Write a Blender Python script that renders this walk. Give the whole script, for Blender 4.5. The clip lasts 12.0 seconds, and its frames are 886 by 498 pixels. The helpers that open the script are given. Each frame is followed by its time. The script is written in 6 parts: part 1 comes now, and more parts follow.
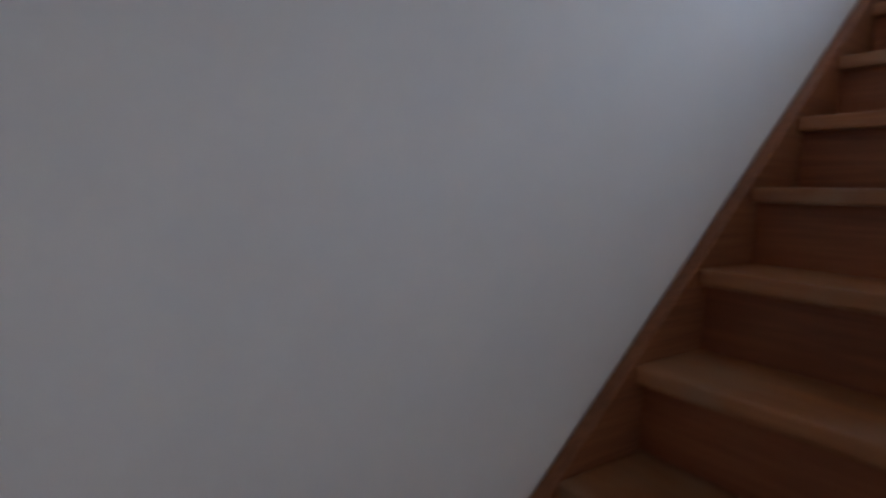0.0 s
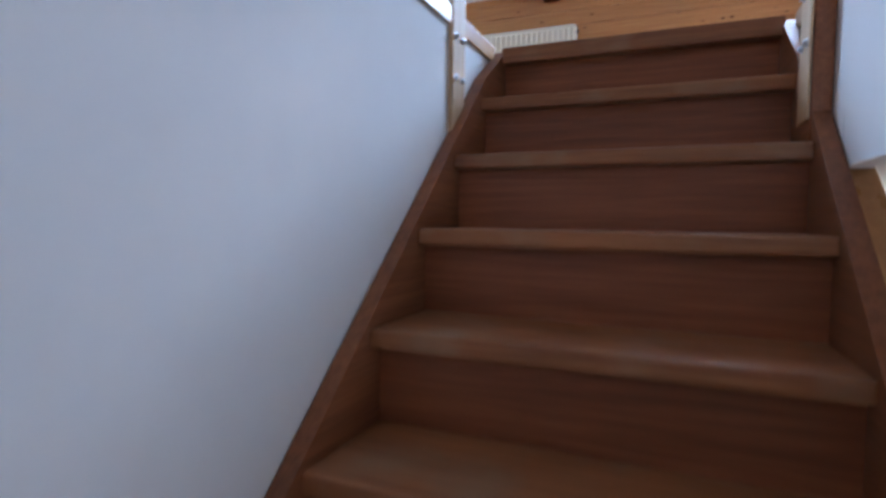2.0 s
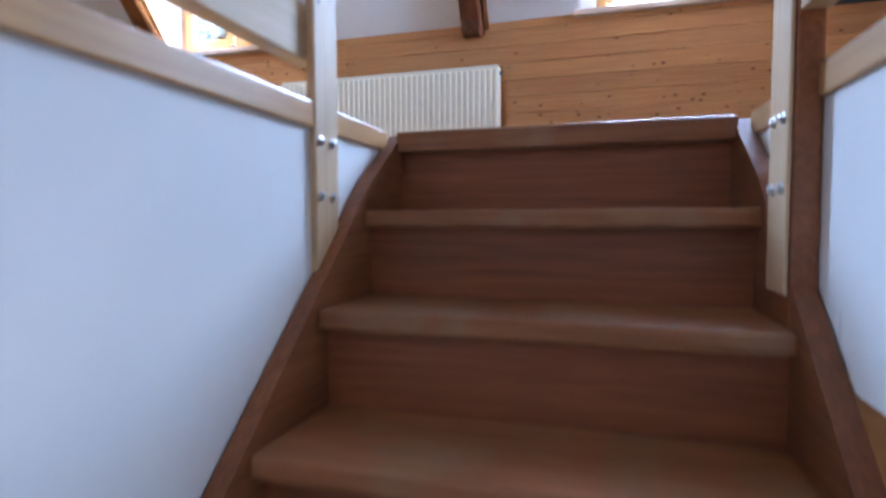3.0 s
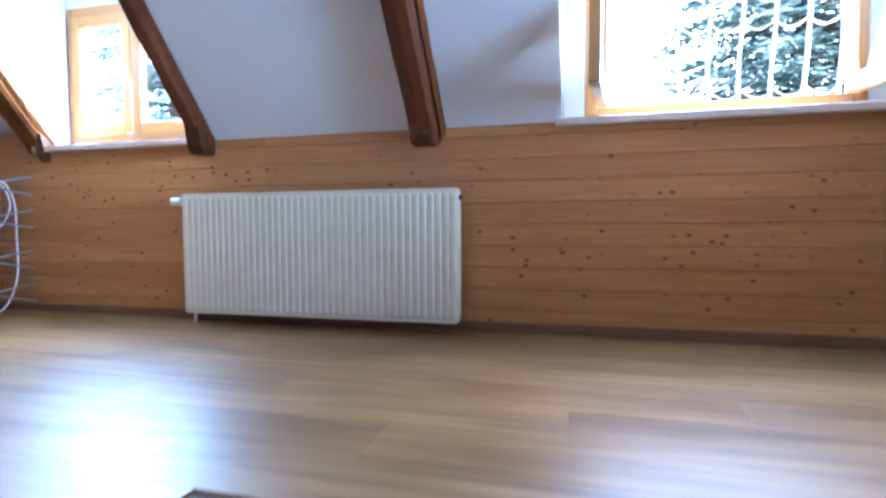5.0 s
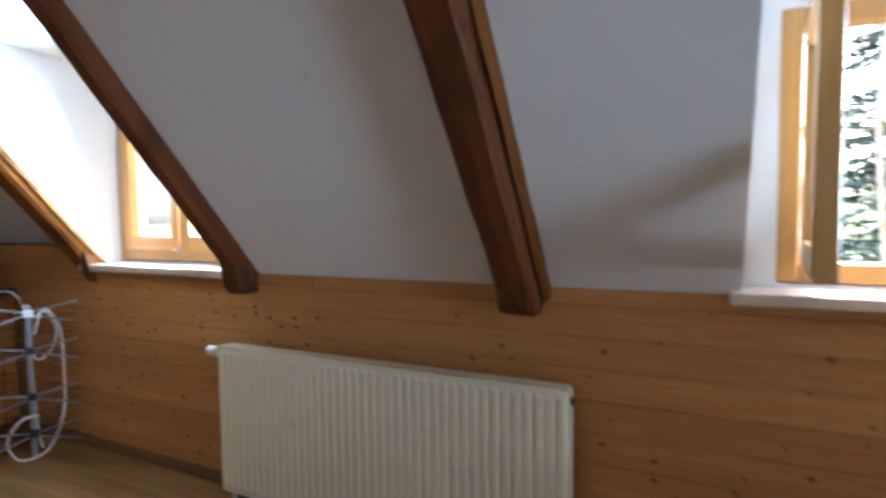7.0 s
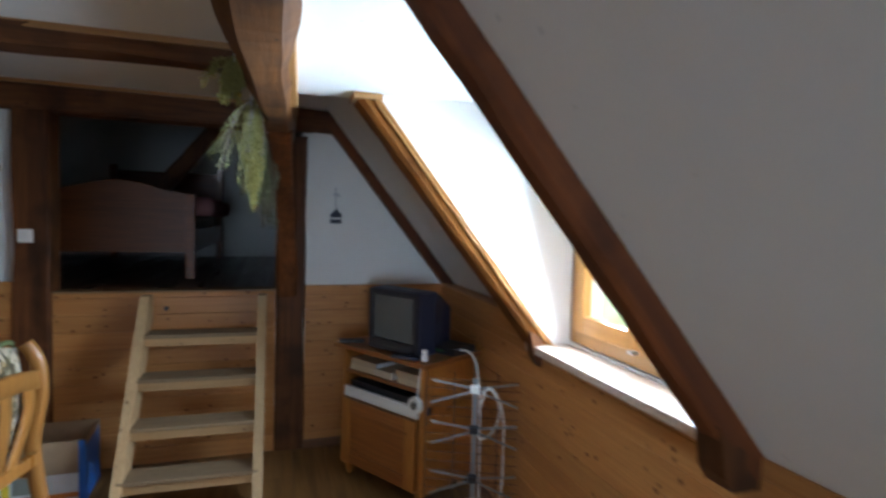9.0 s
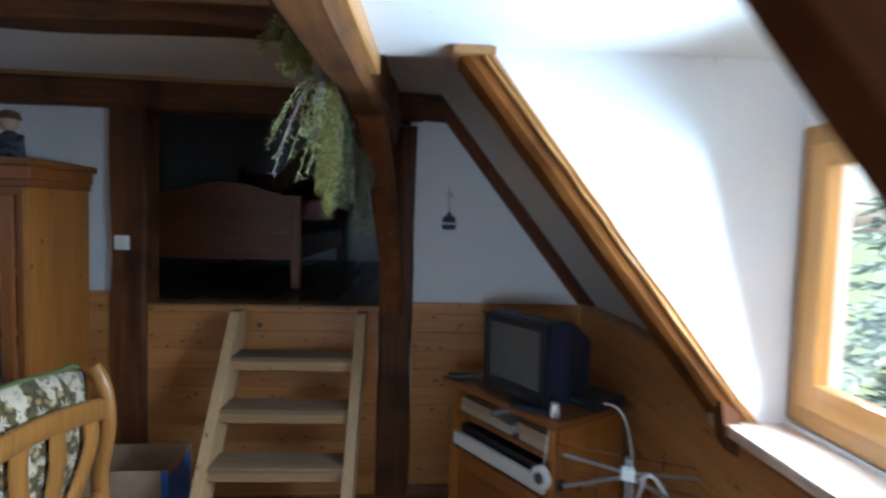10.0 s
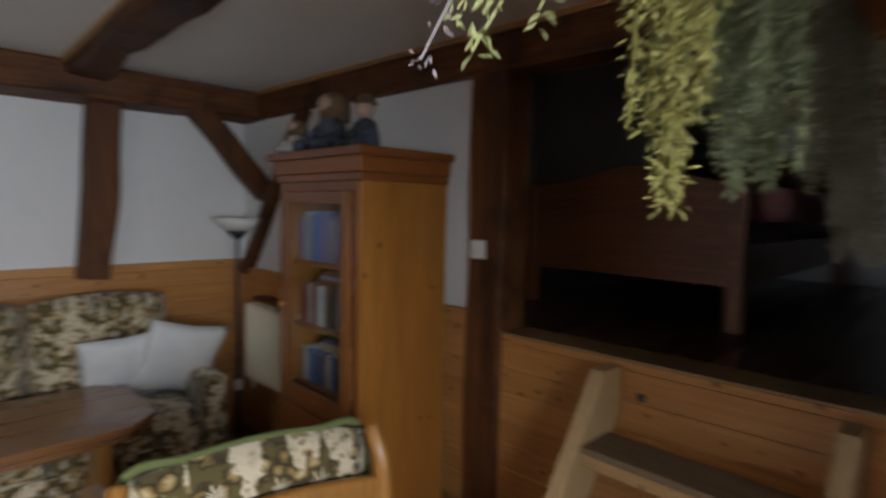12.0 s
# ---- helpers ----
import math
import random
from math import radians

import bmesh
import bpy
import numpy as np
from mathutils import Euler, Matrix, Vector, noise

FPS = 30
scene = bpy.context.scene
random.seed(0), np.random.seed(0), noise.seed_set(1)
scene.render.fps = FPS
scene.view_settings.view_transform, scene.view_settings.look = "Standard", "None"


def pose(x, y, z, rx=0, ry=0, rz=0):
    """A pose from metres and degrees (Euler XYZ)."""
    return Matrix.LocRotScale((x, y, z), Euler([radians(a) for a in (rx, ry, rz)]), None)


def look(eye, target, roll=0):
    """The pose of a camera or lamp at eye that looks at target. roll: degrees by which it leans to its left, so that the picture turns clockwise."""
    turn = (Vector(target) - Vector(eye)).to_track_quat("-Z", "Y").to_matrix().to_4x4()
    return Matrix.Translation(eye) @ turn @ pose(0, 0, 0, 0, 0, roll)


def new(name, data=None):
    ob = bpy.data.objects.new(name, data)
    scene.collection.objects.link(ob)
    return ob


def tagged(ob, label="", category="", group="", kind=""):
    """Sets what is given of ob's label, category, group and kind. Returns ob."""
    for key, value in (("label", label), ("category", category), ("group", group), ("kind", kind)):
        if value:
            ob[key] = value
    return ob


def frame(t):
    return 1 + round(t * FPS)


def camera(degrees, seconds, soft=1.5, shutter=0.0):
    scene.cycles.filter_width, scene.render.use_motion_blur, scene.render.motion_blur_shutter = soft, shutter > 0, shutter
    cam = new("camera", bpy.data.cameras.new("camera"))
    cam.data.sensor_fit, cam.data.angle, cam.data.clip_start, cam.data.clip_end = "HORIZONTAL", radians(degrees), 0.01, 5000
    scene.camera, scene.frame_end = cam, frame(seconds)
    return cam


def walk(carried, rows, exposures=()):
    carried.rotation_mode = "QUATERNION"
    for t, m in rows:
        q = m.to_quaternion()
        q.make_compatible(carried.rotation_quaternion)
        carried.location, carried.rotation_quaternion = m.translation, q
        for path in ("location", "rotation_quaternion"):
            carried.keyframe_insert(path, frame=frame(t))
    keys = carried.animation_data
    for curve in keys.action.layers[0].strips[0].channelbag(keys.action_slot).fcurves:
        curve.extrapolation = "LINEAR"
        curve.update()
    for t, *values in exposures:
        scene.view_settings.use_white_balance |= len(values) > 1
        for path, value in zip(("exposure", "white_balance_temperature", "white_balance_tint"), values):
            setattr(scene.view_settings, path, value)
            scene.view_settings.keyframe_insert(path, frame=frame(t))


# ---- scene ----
cam = camera(79.0, 12.0, soft=2.6, shutter=0.6)
PATH = [
    (0, (4.315, -4.528, -1.253), (2.691, -3.38, -1.463), 2.0),
    (0.5, (4.238, -4.228, -1.173), (2.873, -2.77, -1.284), 1.2),
    (1, (4.165, -3.977, -0.99), (3.065, -2.309, -1.088), 1.4),
    (1.5, (4.207, -3.762, -0.81), (3.334, -1.966, -0.909), 1.3),
    (2, (4.182, -3.573, -0.591), (3.409, -1.731, -0.699), 0.7),
    (2.5, (4.206, -3.361, -0.435), (3.591, -1.46, -0.536), 0.3),
    (3, (4.169, -3.139, -0.236), (3.606, -1.223, -0.341), -0.2),
    (3.5, (4.199, -2.914, -0.043), (3.681, -0.985, -0.145), -0.8),
    (3.7, (4.2, -2.851, 0.034), (3.708, -0.916, -0.073), -0.3),
    (5.5, (4.12, -2.134, 0.63), (3.58, -0.21, 0.538), -0.5),
    (6, (4.123, -1.922, 0.772), (3.488, -0.028, 0.678), -0.5),
    (6.5, (4.001, -1.758, 0.974), (3.28, 0.104, 0.85), -0.6),
    (7, (3.958, -1.614, 1.123), (3.075, 0.177, 1.011), -0.7),
    (7.5, (3.855, -1.567, 1.21), (2.646, 0.026, 1.169), 1.1),
    (7.7, (3.812, -1.487, 1.233), (2.473, -0.002, 1.195), 1.3),
    (9.3, (3.079, -1.0, 1.451), (1.128, -0.572, 1.346), 1.6),
    (9.5, (2.961, -0.968, 1.458), (0.994, -0.622, 1.352), 1.6),
    (10, (2.634, -0.882, 1.45), (0.64, -0.781, 1.341), 1.6),
    (10.5, (2.292, -0.816, 1.441), (0.31, -1.05, 1.323), 1.6),
    (11, (1.96, -0.878, 1.448), (0.04, -1.422, 1.321), 1.7),
    (11.5, (1.697, -0.917, 1.44), (-0.086, -1.813, 1.307), 1.6),
    (12, (1.459, -0.954, 1.45), (0.065, -2.379, 1.296), 1.3),
]
EXPOSURE = [(0.0, 3.5, 5650, 16), (1.0, 3.5, 5450, 16), (2.5, 3.95, 5150, 18), (3.5, 4.1, 4900, 16), (5.5, 3.6, 4500, 12), (6.5, 3.1, 5200, 11), (7.5, 2.65, 6150, 12), (9.5, 2.35, 5900, 10), (10.5, 2.15, 5500, 9), (11.0, 2.35, 6200, 14), (11.5, 2.35, 6600, 16), (12.0, 2.0, 7300, 19)]
walk(cam, [(t, look(e, g, r)) for t, e, g, r in PATH], EXPOSURE)

# ---- world and light ----
world = bpy.data.worlds.new("sky")
scene.world = world
world.use_nodes = True
wn = world.node_tree.nodes
sky = wn.new("ShaderNodeTexSky")
sky.sky_type = 'NISHITA'
sky.sun_disc = False
sky.sun_elevation = radians(48)
sky.sun_rotation = radians(20)
sky.air_density = 1.0
sky.dust_density = 4.0
wn["Background"].inputs[1].default_value = 0.15
world.node_tree.links.new(sky.outputs[0], wn["Background"].inputs[0])

sun = new("sun", bpy.data.lights.new("sun", 'SUN'))
sun.data.energy, sun.data.angle, sun.data.color = 4.5, radians(1), (1.0, 0.95, 0.88)
sun.matrix_world = look((-3, 8, 12), (-3 - 1.5, 8 + 1.0, 9))


def window_or_fill_light(x, y, z, w, h, watts, ty=-1.0, tz=-0.25, tx=0.0, color=(0.65, 0.83, 1.0), spread=180):
    lamp = new("window_or_fill_light", bpy.data.lights.new("window_or_fill_light", 'AREA'))
    lamp.data.shape, lamp.data.size, lamp.data.size_y = 'RECTANGLE', w, h
    lamp.data.energy, lamp.data.color, lamp.data.spread = watts, color, radians(spread)
    lamp.matrix_world = look((x, y, z), (x + tx, y + ty, z + tz))


window_or_fill_light(1.70, 0.125, 1.34, 0.82, 0.70, 12.5, tx=0.25, tz=-0.25, spread=146)
window_or_fill_light(4.68, 0.105, 1.33, 0.9, 0.66, 7.5, tx=-0.2)
# Added fill for the stair wall, at an unseen opening below.
window_or_fill_light(7.15, -4.1, -1.35, 1.5, 1.2, 0.65, ty=0.1, tx=-1.0, tz=0.05, color=(0.95, 0.94, 0.93))
# Lamp at an assumed, unseen opening below, for the bright cream wall.
window_or_fill_light(7.15, -1.6, -1.3, 0.8, 1.0, 4.2, ty=0.6, tx=-1.0, color=(0.97, 0.94, 0.90), spread=120)
# Added narrow lamp at an unseen east opening, to brighten the gable wall.
window_or_fill_light(7.12, -1.5, 1.1, 0.9, 0.8, 0.75, ty=0.2, tx=-1.0, tz=0.02, spread=38)


# ---- materials ----
def material(name):
    m = bpy.data.materials.new(name)
    m.use_nodes = True
    return m, m.node_tree, m.node_tree.nodes["Principled BSDF"]


def link(nt, a, b):
    nt.links.new(a, b)


def node(nt, kind, **inputs):
    n = nt.nodes.new(kind)
    for k, v in inputs.items():
        n.inputs[k.replace("_", " ")].default_value = v
    return n


def ramp(nt, fac, stops):
    r = nt.nodes.new("ShaderNodeValToRGB")
    link(nt, fac, r.inputs[0])
    el = r.color_ramp.elements
    el[0].position, el[0].color = stops[0][0], (*stops[0][1], 1)
    el[1].position, el[1].color = stops[-1][0], (*stops[-1][1], 1)
    for p, c in stops[1:-1]:
        e = el.new(p)
        e.color = (*c, 1)
    return r.outputs[0]


def mix(nt, fac, a, b, kind='MIX'):
    m = nt.nodes.new("ShaderNodeMix")
    m.data_type, m.blend_type = 'RGBA', kind
    for sock, v in ((m.inputs[0], fac), (m.inputs[6], a), (m.inputs[7], b)):
        if isinstance(v, bpy.types.NodeSocket):
            link(nt, v, sock)
        else:
            sock.default_value = v if isinstance(v, float) else (*v, 1)
    return m.outputs[2]


def coords(nt, scale, spread=7.0, tilt=0.0):
    """Object coordinates, moved by a random amount for each object, then stretched."""
    tc = nt.nodes.new("ShaderNodeTexCoord")
    oi = nt.nodes.new("ShaderNodeObjectInfo")
    mul = nt.nodes.new("ShaderNodeVectorMath")
    mul.operation = 'MULTIPLY_ADD'
    comb = nt.nodes.new("ShaderNodeCombineXYZ")
    for i in range(3):
        link(nt, oi.outputs["Random"], comb.inputs[i])
    link(nt, comb.outputs[0], mul.inputs[0])
    mul.inputs[1].default_value = (spread, spread * 1.37, spread * 0.73)
    link(nt, tc.outputs["Object"], mul.inputs[2])
    mp = nt.nodes.new("ShaderNodeMapping")
    if tilt:
        mp.vector_type = 'TEXTURE'
        mp.inputs["Rotation"].default_value = (tilt, 0, 0)
        scale = tuple(1 / c for c in scale)
    mp.inputs["Scale"].default_value = scale
    link(nt, mul.outputs[0], mp.inputs[0])
    return mp.outputs[0], mul.outputs[0], oi.outputs["Random"]


def wood(name, light, dark, axis, knots=0.0, rough=0.45, fine=70.0, vary=0.18, coat=0.0, bump=0.12, worn=None, spec=0.5, tilt=0.0, few=0.55):
    """Wood with its grain along the axis ('x', 'y' or 'z')."""
    m, nt, b = material(name)
    along = {"x": 0, "y": 1, "z": 2}[axis]
    sc = [1.0, 1.0, 1.0]
    sc[along] = 0.05
    v, raw, rnd = coords(nt, tuple(s * fine for s in sc), 7.0, tilt)
    n1 = node(nt, "ShaderNodeTexNoise", Scale=1.0, Detail=5.0, Roughness=0.6, Distortion=0.4)
    link(nt, v, n1.inputs["Vector"])
    v2, raw2, _ = coords(nt, tuple((9.0 if i != along else 0.7) for i in range(3)), 7.0, tilt)
    n2 = node(nt, "ShaderNodeTexNoise", Scale=1.0, Detail=3.0, Roughness=0.5)
    link(nt, v2, n2.inputs["Vector"])
    col = ramp(nt, n1.outputs[0], [(0.28, dark), (0.5, tuple((a + c) / 2 for a, c in zip(light, dark))), (0.66, light)])
    col = mix(nt, 0.4, col, ramp(nt, n2.outputs[0], [(0.3, dark), (0.65, light)]))
    hsv = node(nt, "ShaderNodeHueSaturation")
    mr = node(nt, "ShaderNodeMapRange")
    mr.inputs[3].default_value, mr.inputs[4].default_value = 1 - vary, 1 + vary
    link(nt, rnd, mr.inputs[0])
    link(nt, mr.outputs[0], hsv.inputs["Value"])
    link(nt, col, hsv.inputs["Color"])
    col = hsv.outputs[0]
    if knots:
        kv, _, _ = coords(nt, tuple((19.0 if i != along else 13.0) for i in range(3)), 11.0, tilt)
        wob = node(nt, "ShaderNodeTexNoise", Scale=2.0)
        link(nt, kv, wob.inputs["Vector"])
        vo = node(nt, "ShaderNodeTexVoronoi", Scale=1.0)
        link(nt, kv, vo.inputs["Vector"])
        r1 = ramp(nt, vo.outputs["Distance"], [(0.10 * knots, (1, 1, 1)), (0.17 * knots, (0, 0, 0))])
        r2 = ramp(nt, vo.outputs["Distance"], [(0.10, (1, 1, 1)), (0.26, (0, 0, 0))])
        keep = ramp(nt, vo.outputs["Color"], [(few, (0, 0, 0)), (few + 0.04, (1, 1, 1))])
        r1, r2 = mix(nt, 1.0, r1, keep, 'MULTIPLY'), mix(nt, 1.0, r2, keep, 'MULTIPLY')
        col = mix(nt, mix(nt, 0.6, (0, 0, 0), r2), col, tuple(c * 0.66 for c in light))
        col = mix(nt, mix(nt, 0.9, (0, 0, 0), r1), col, (dark[0] * 0.42, dark[1] * 0.27, dark[2] * 0.22))
    if worn:
        wv = node(nt, "ShaderNodeTexNoise", Scale=5.0, Detail=4.0)
        link(nt, raw, wv.inputs["Vector"])
        col = mix(nt, ramp(nt, wv.outputs[0], [(0.5, (0, 0, 0)), (0.72, (0.7, 0.7, 0.7))]), col, worn)
    link(nt, col, b.inputs["Base Color"])
    link(nt, ramp(nt, n2.outputs[0], [(0.3, (rough - 0.08,) * 3), (0.7, (rough + 0.12,) * 3)]), b.inputs["Roughness"])
    bp = node(nt, "ShaderNodeBump", Strength=bump, Distance=0.004)
    link(nt, n1.outputs[0], bp.inputs["Height"])
    link(nt, bp.outputs[0], b.inputs["Normal"])
    b.inputs["Coat Weight"].default_value = coat
    b.inputs["Coat Roughness"].default_value = 0.25
    b.inputs["Specular IOR Level"].default_value = spec
    return m


def plain(name, color, rough=0.5, metal=0.0, vary=0.12, scale=14.0, bump=0.05, fine=160.0, coat=0.0):
    m, nt, b = material(name)
    v, raw, rnd = coords(nt, (1, 1, 1), 3.0)
    n1 = node(nt, "ShaderNodeTexNoise", Scale=scale, Detail=5.0)
    n2 = node(nt, "ShaderNodeTexNoise", Scale=fine, Detail=2.0)
    link(nt, v, n1.inputs["Vector"])
    link(nt, v, n2.inputs["Vector"])
    lo, hi = tuple(c * (1 - vary) for c in color), tuple(min(1, c * (1 + vary)) for c in color)
    link(nt, ramp(nt, n1.outputs[0], [(0.3, lo), (0.7, hi)]), b.inputs["Base Color"])
    link(nt, ramp(nt, n1.outputs[0], [(0.3, (rough * 0.85,) * 3), (0.7, (min(1, rough * 1.15),) * 3)]), b.inputs["Roughness"])
    bp = node(nt, "ShaderNodeBump", Strength=bump, Distance=0.003)
    link(nt, n2.outputs[0], bp.inputs["Height"])
    link(nt, bp.outputs[0], b.inputs["Normal"])
    b.inputs["Metallic"].default_value = metal
    b.inputs["Coat Weight"].default_value = coat
    return m


def plaster(name, color):
    m, nt, b = material(name)
    v, raw, rnd = coords(nt, (1, 1, 1), 0.0)
    big = node(nt, "ShaderNodeTexNoise", Scale=2.3, Detail=4.0)
    mid = node(nt, "ShaderNodeTexNoise", Scale=9.0, Detail=6.0)
    fin = node(nt, "ShaderNodeTexNoise", Scale=120.0, Detail=3.0)
    for n in (big, mid, fin):
        link(nt, v, n.inputs["Vector"])
    col = mix(nt, 0.5, ramp(nt, big.outputs[0], [(0.3, tuple(c * 0.95 for c in color)), (0.7, color)]),
              ramp(nt, mid.outputs[0], [(0.3, tuple(c * 0.96 for c in color)), (0.6, color)]))
    sv, _, _ = coords(nt, (9.0, 9.0, 1.7), 0.0)
    vo = node(nt, "ShaderNodeTexVoronoi", Scale=1.0)
    link(nt, sv, vo.inputs["Vector"])
    scuff = ramp(nt, vo.outputs["Distance"], [(0.035, (1, 1, 1)), (0.06, (0, 0, 0))])
    col = mix(nt, mix(nt, 0.3, (0, 0, 0), scuff), col, (0.35, 0.35, 0.34))
    link(nt, col, b.inputs["Base Color"])
    b.inputs["Roughness"].default_value = 0.9
    bp = node(nt, "ShaderNodeBump", Strength=0.25, Distance=0.004)
    link(nt, mix(nt, 0.5, mid.outputs[0], fin.outputs[0]), bp.inputs["Height"])
    link(nt, bp.outputs[0], b.inputs["Normal"])
    return m


def laminate():
    m, nt, b = material("laminate_floor")
    v, raw, rnd = coords(nt, (1.6, 26.0, 26.0), 9.0)
    n1 = node(nt, "ShaderNodeTexNoise", Scale=1.0, Detail=5.0, Distortion=0.7)
    link(nt, v, n1.inputs["Vector"])
    v2, _, _ = coords(nt, (0.9, 4.0, 4.0), 5.0)
    n2 = node(nt, "ShaderNodeTexNoise", Scale=1.6, Detail=3.0)
    link(nt, v2, n2.inputs["Vector"])
    col = ramp(nt, n1.outputs[0], [(0.3, (0.105, 0.046, 0.014)), (0.5, (0.205, 0.100, 0.031)), (0.68, (0.285, 0.150, 0.050))])
    col = mix(nt, 0.38, col, ramp(nt, n2.outputs[0], [(0.34, (0.090, 0.040, 0.013)), (0.62, (0.28, 0.146, 0.048))]))
    hsv = node(nt, "ShaderNodeHueSaturation")
    mr = node(nt, "ShaderNodeMapRange")
    mr.inputs[3].default_value, mr.inputs[4].default_value = 0.9, 1.1
    link(nt, rnd, mr.inputs[0])
    link(nt, mr.outputs[0], hsv.inputs["Value"])
    link(nt, col, hsv.inputs["Color"])
    link(nt, hsv.outputs[0], b.inputs["Base Color"])
    link(nt, ramp(nt, n2.outputs[0], [(0.3, (0.35,) * 3), (0.7, (0.47,) * 3)]), b.inputs["Roughness"])
    b.inputs["Specular IOR Level"].default_value = 0.3
    bp = node(nt, "ShaderNodeBump", Strength=0.05, Distance=0.002)
    link(nt, n1.outputs[0], bp.inputs["Height"])
    link(nt, bp.outputs[0], b.inputs["Normal"])
    return m


def floral(name):
    """Woven upholstery with cream, brown and moss-green blossoms."""
    m, nt, b = material(name)
    v, raw, rnd = coords(nt, (1, 1, 1), 3.0)
    wob = node(nt, "ShaderNodeTexNoise", Scale=30.0, Detail=4.0, Roughness=0.65)
    link(nt, v, wob.inputs["Vector"])
    add = nt.nodes.new("ShaderNodeVectorMath")
    add.operation = 'MULTIPLY_ADD'
    link(nt, wob.outputs["Color"], add.inputs[0])
    add.inputs[1].default_value = (0.035, 0.035, 0.035)
    link(nt, v, add.inputs[2])
    sep = nt.nodes.new("ShaderNodeSeparateXYZ")
    link(nt, v, sep.inputs[0])
    flat = nt.nodes.new("ShaderNodeCombineXYZ")
    both = nt.nodes.new("ShaderNodeMath")
    link(nt, sep.outputs[1], both.inputs[0])
    link(nt, sep.outputs[2], both.inputs[1])
    link(nt, sep.outputs[0], flat.inputs[0])
    link(nt, both.outputs[0], flat.inputs[1])
    vo = node(nt, "ShaderNodeTexVoronoi", Scale=9.5, Randomness=0.7)
    vo.voronoi_dimensions = '2D'
    link(nt, flat.outputs[0], vo.inputs["Vector"])
    off = nt.nodes.new("ShaderNodeVectorMath")
    off.operation = 'SUBTRACT'
    link(nt, flat.outputs[0], off.inputs[0])
    link(nt, vo.outputs["Position"], off.inputs[1])
    xyz = nt.nodes.new("ShaderNodeSeparateXYZ")
    link(nt, off.outputs[0], xyz.inputs[0])

    def calc(kind, a, c):
        n = nt.nodes.new("ShaderNodeMath")
        n.operation = kind
        for sock, val in zip(n.inputs, (a, c)):
            if isinstance(val, bpy.types.NodeSocket):
                link(nt, val, sock)
            else:
                sock.default_value = val
        return n.outputs[0]

    turn = calc('ARCTAN2', xyz.outputs[0], xyz.outputs[1])
    lobes = calc('MULTIPLY', calc('COSINE', calc('MULTIPLY', turn, 8.0), 0.0), 0.065)
    ring = calc('ADD', vo.outputs["Distance"], lobes)
    ring = calc('ADD', ring, calc('MULTIPLY', calc('SUBTRACT', wob.outputs[0], 0.5), 0.34))
    vs = node(nt, "ShaderNodeTexVoronoi", Scale=27.0)
    link(nt, add.outputs[0], vs.inputs["Vector"])
    petal = ramp(nt, vs.outputs["Distance"], [(0.08, (0.62, 0.50, 0.32)), (0.24, (0.44, 0.30, 0.12)), (0.40, (0.24, 0.15, 0.05)), (0.52, (0.035, 0.022, 0.008)), (0.70, (0.12, 0.09, 0.026))])
    fan = ramp(nt, calc('ADD', calc('MULTIPLY', calc('COSINE', calc('MULTIPLY', turn, 13.0), 0.0), 0.5), 0.5), [(0.2, (0.16, 0.105, 0.04)), (0.5, (0.66, 0.58, 0.44))])
    sel = node(nt, "ShaderNodeTexNoise", Scale=26.0, Detail=3.0)
    link(nt, v, sel.inputs["Vector"])
    ground = ramp(nt, sel.outputs[0], [(0.34, (0.12, 0.10, 0.028)), (0.41, (0.50, 0.42, 0.27)), (0.47, (0.60, 0.50, 0.34)), (0.58, (0.66, 0.56, 0.40)), (0.63, (0.30, 0.21, 0.09))])
    col = mix(nt, ramp(nt, ring, [(0.15, (0, 0, 0)), (0.18, (1, 1, 1))]), fan, petal)
    col = mix(nt, ramp(nt, ring, [(0.47, (0, 0, 0)), (0.50, (1, 1, 1))]), col, ground)
    link(nt, col, b.inputs["Base Color"])
    b.inputs["Roughness"].default_value = 0.95
    b.inputs["Sheen Weight"].default_value = 0.3
    wv = node(nt, "ShaderNodeTexNoise", Scale=420.0)
    link(nt, v, wv.inputs["Vector"])
    bp = node(nt, "ShaderNodeBump", Strength=0.35, Distance=0.002)
    link(nt, wv.outputs[0], bp.inputs["Height"])
    link(nt, bp.outputs[0], b.inputs["Normal"])
    return m


def glass(name, tint=(1, 1, 1)):
    m, nt, b = material(name)
    out = nt.nodes["Material Output"]
    tr = node(nt, "ShaderNodeBsdfTransparent")
    tr.inputs[0].default_value = (*tint, 1)
    gl = node(nt, "ShaderNodeBsdfGlossy")
    gl.inputs["Roughness"].default_value = 0.03
    ms = nt.nodes.new("ShaderNodeMixShader")
    ms.inputs[0].default_value = 0.05
    link(nt, tr.outputs[0], ms.inputs[1])
    link(nt, gl.outputs[0], ms.inputs[2])
    link(nt, ms.outputs[0], out.inputs[0])
    return m


def leafy(name, a, c, rough=0.7):
    m, nt, b = material(name)
    gi = nt.nodes.new("ShaderNodeNewGeometry")
    link(nt, ramp(nt, gi.outputs["Random Per Island"], [(0.0, a), (1.0, c)]), b.inputs["Base Color"])
    b.inputs["Roughness"].default_value = rough
    return m


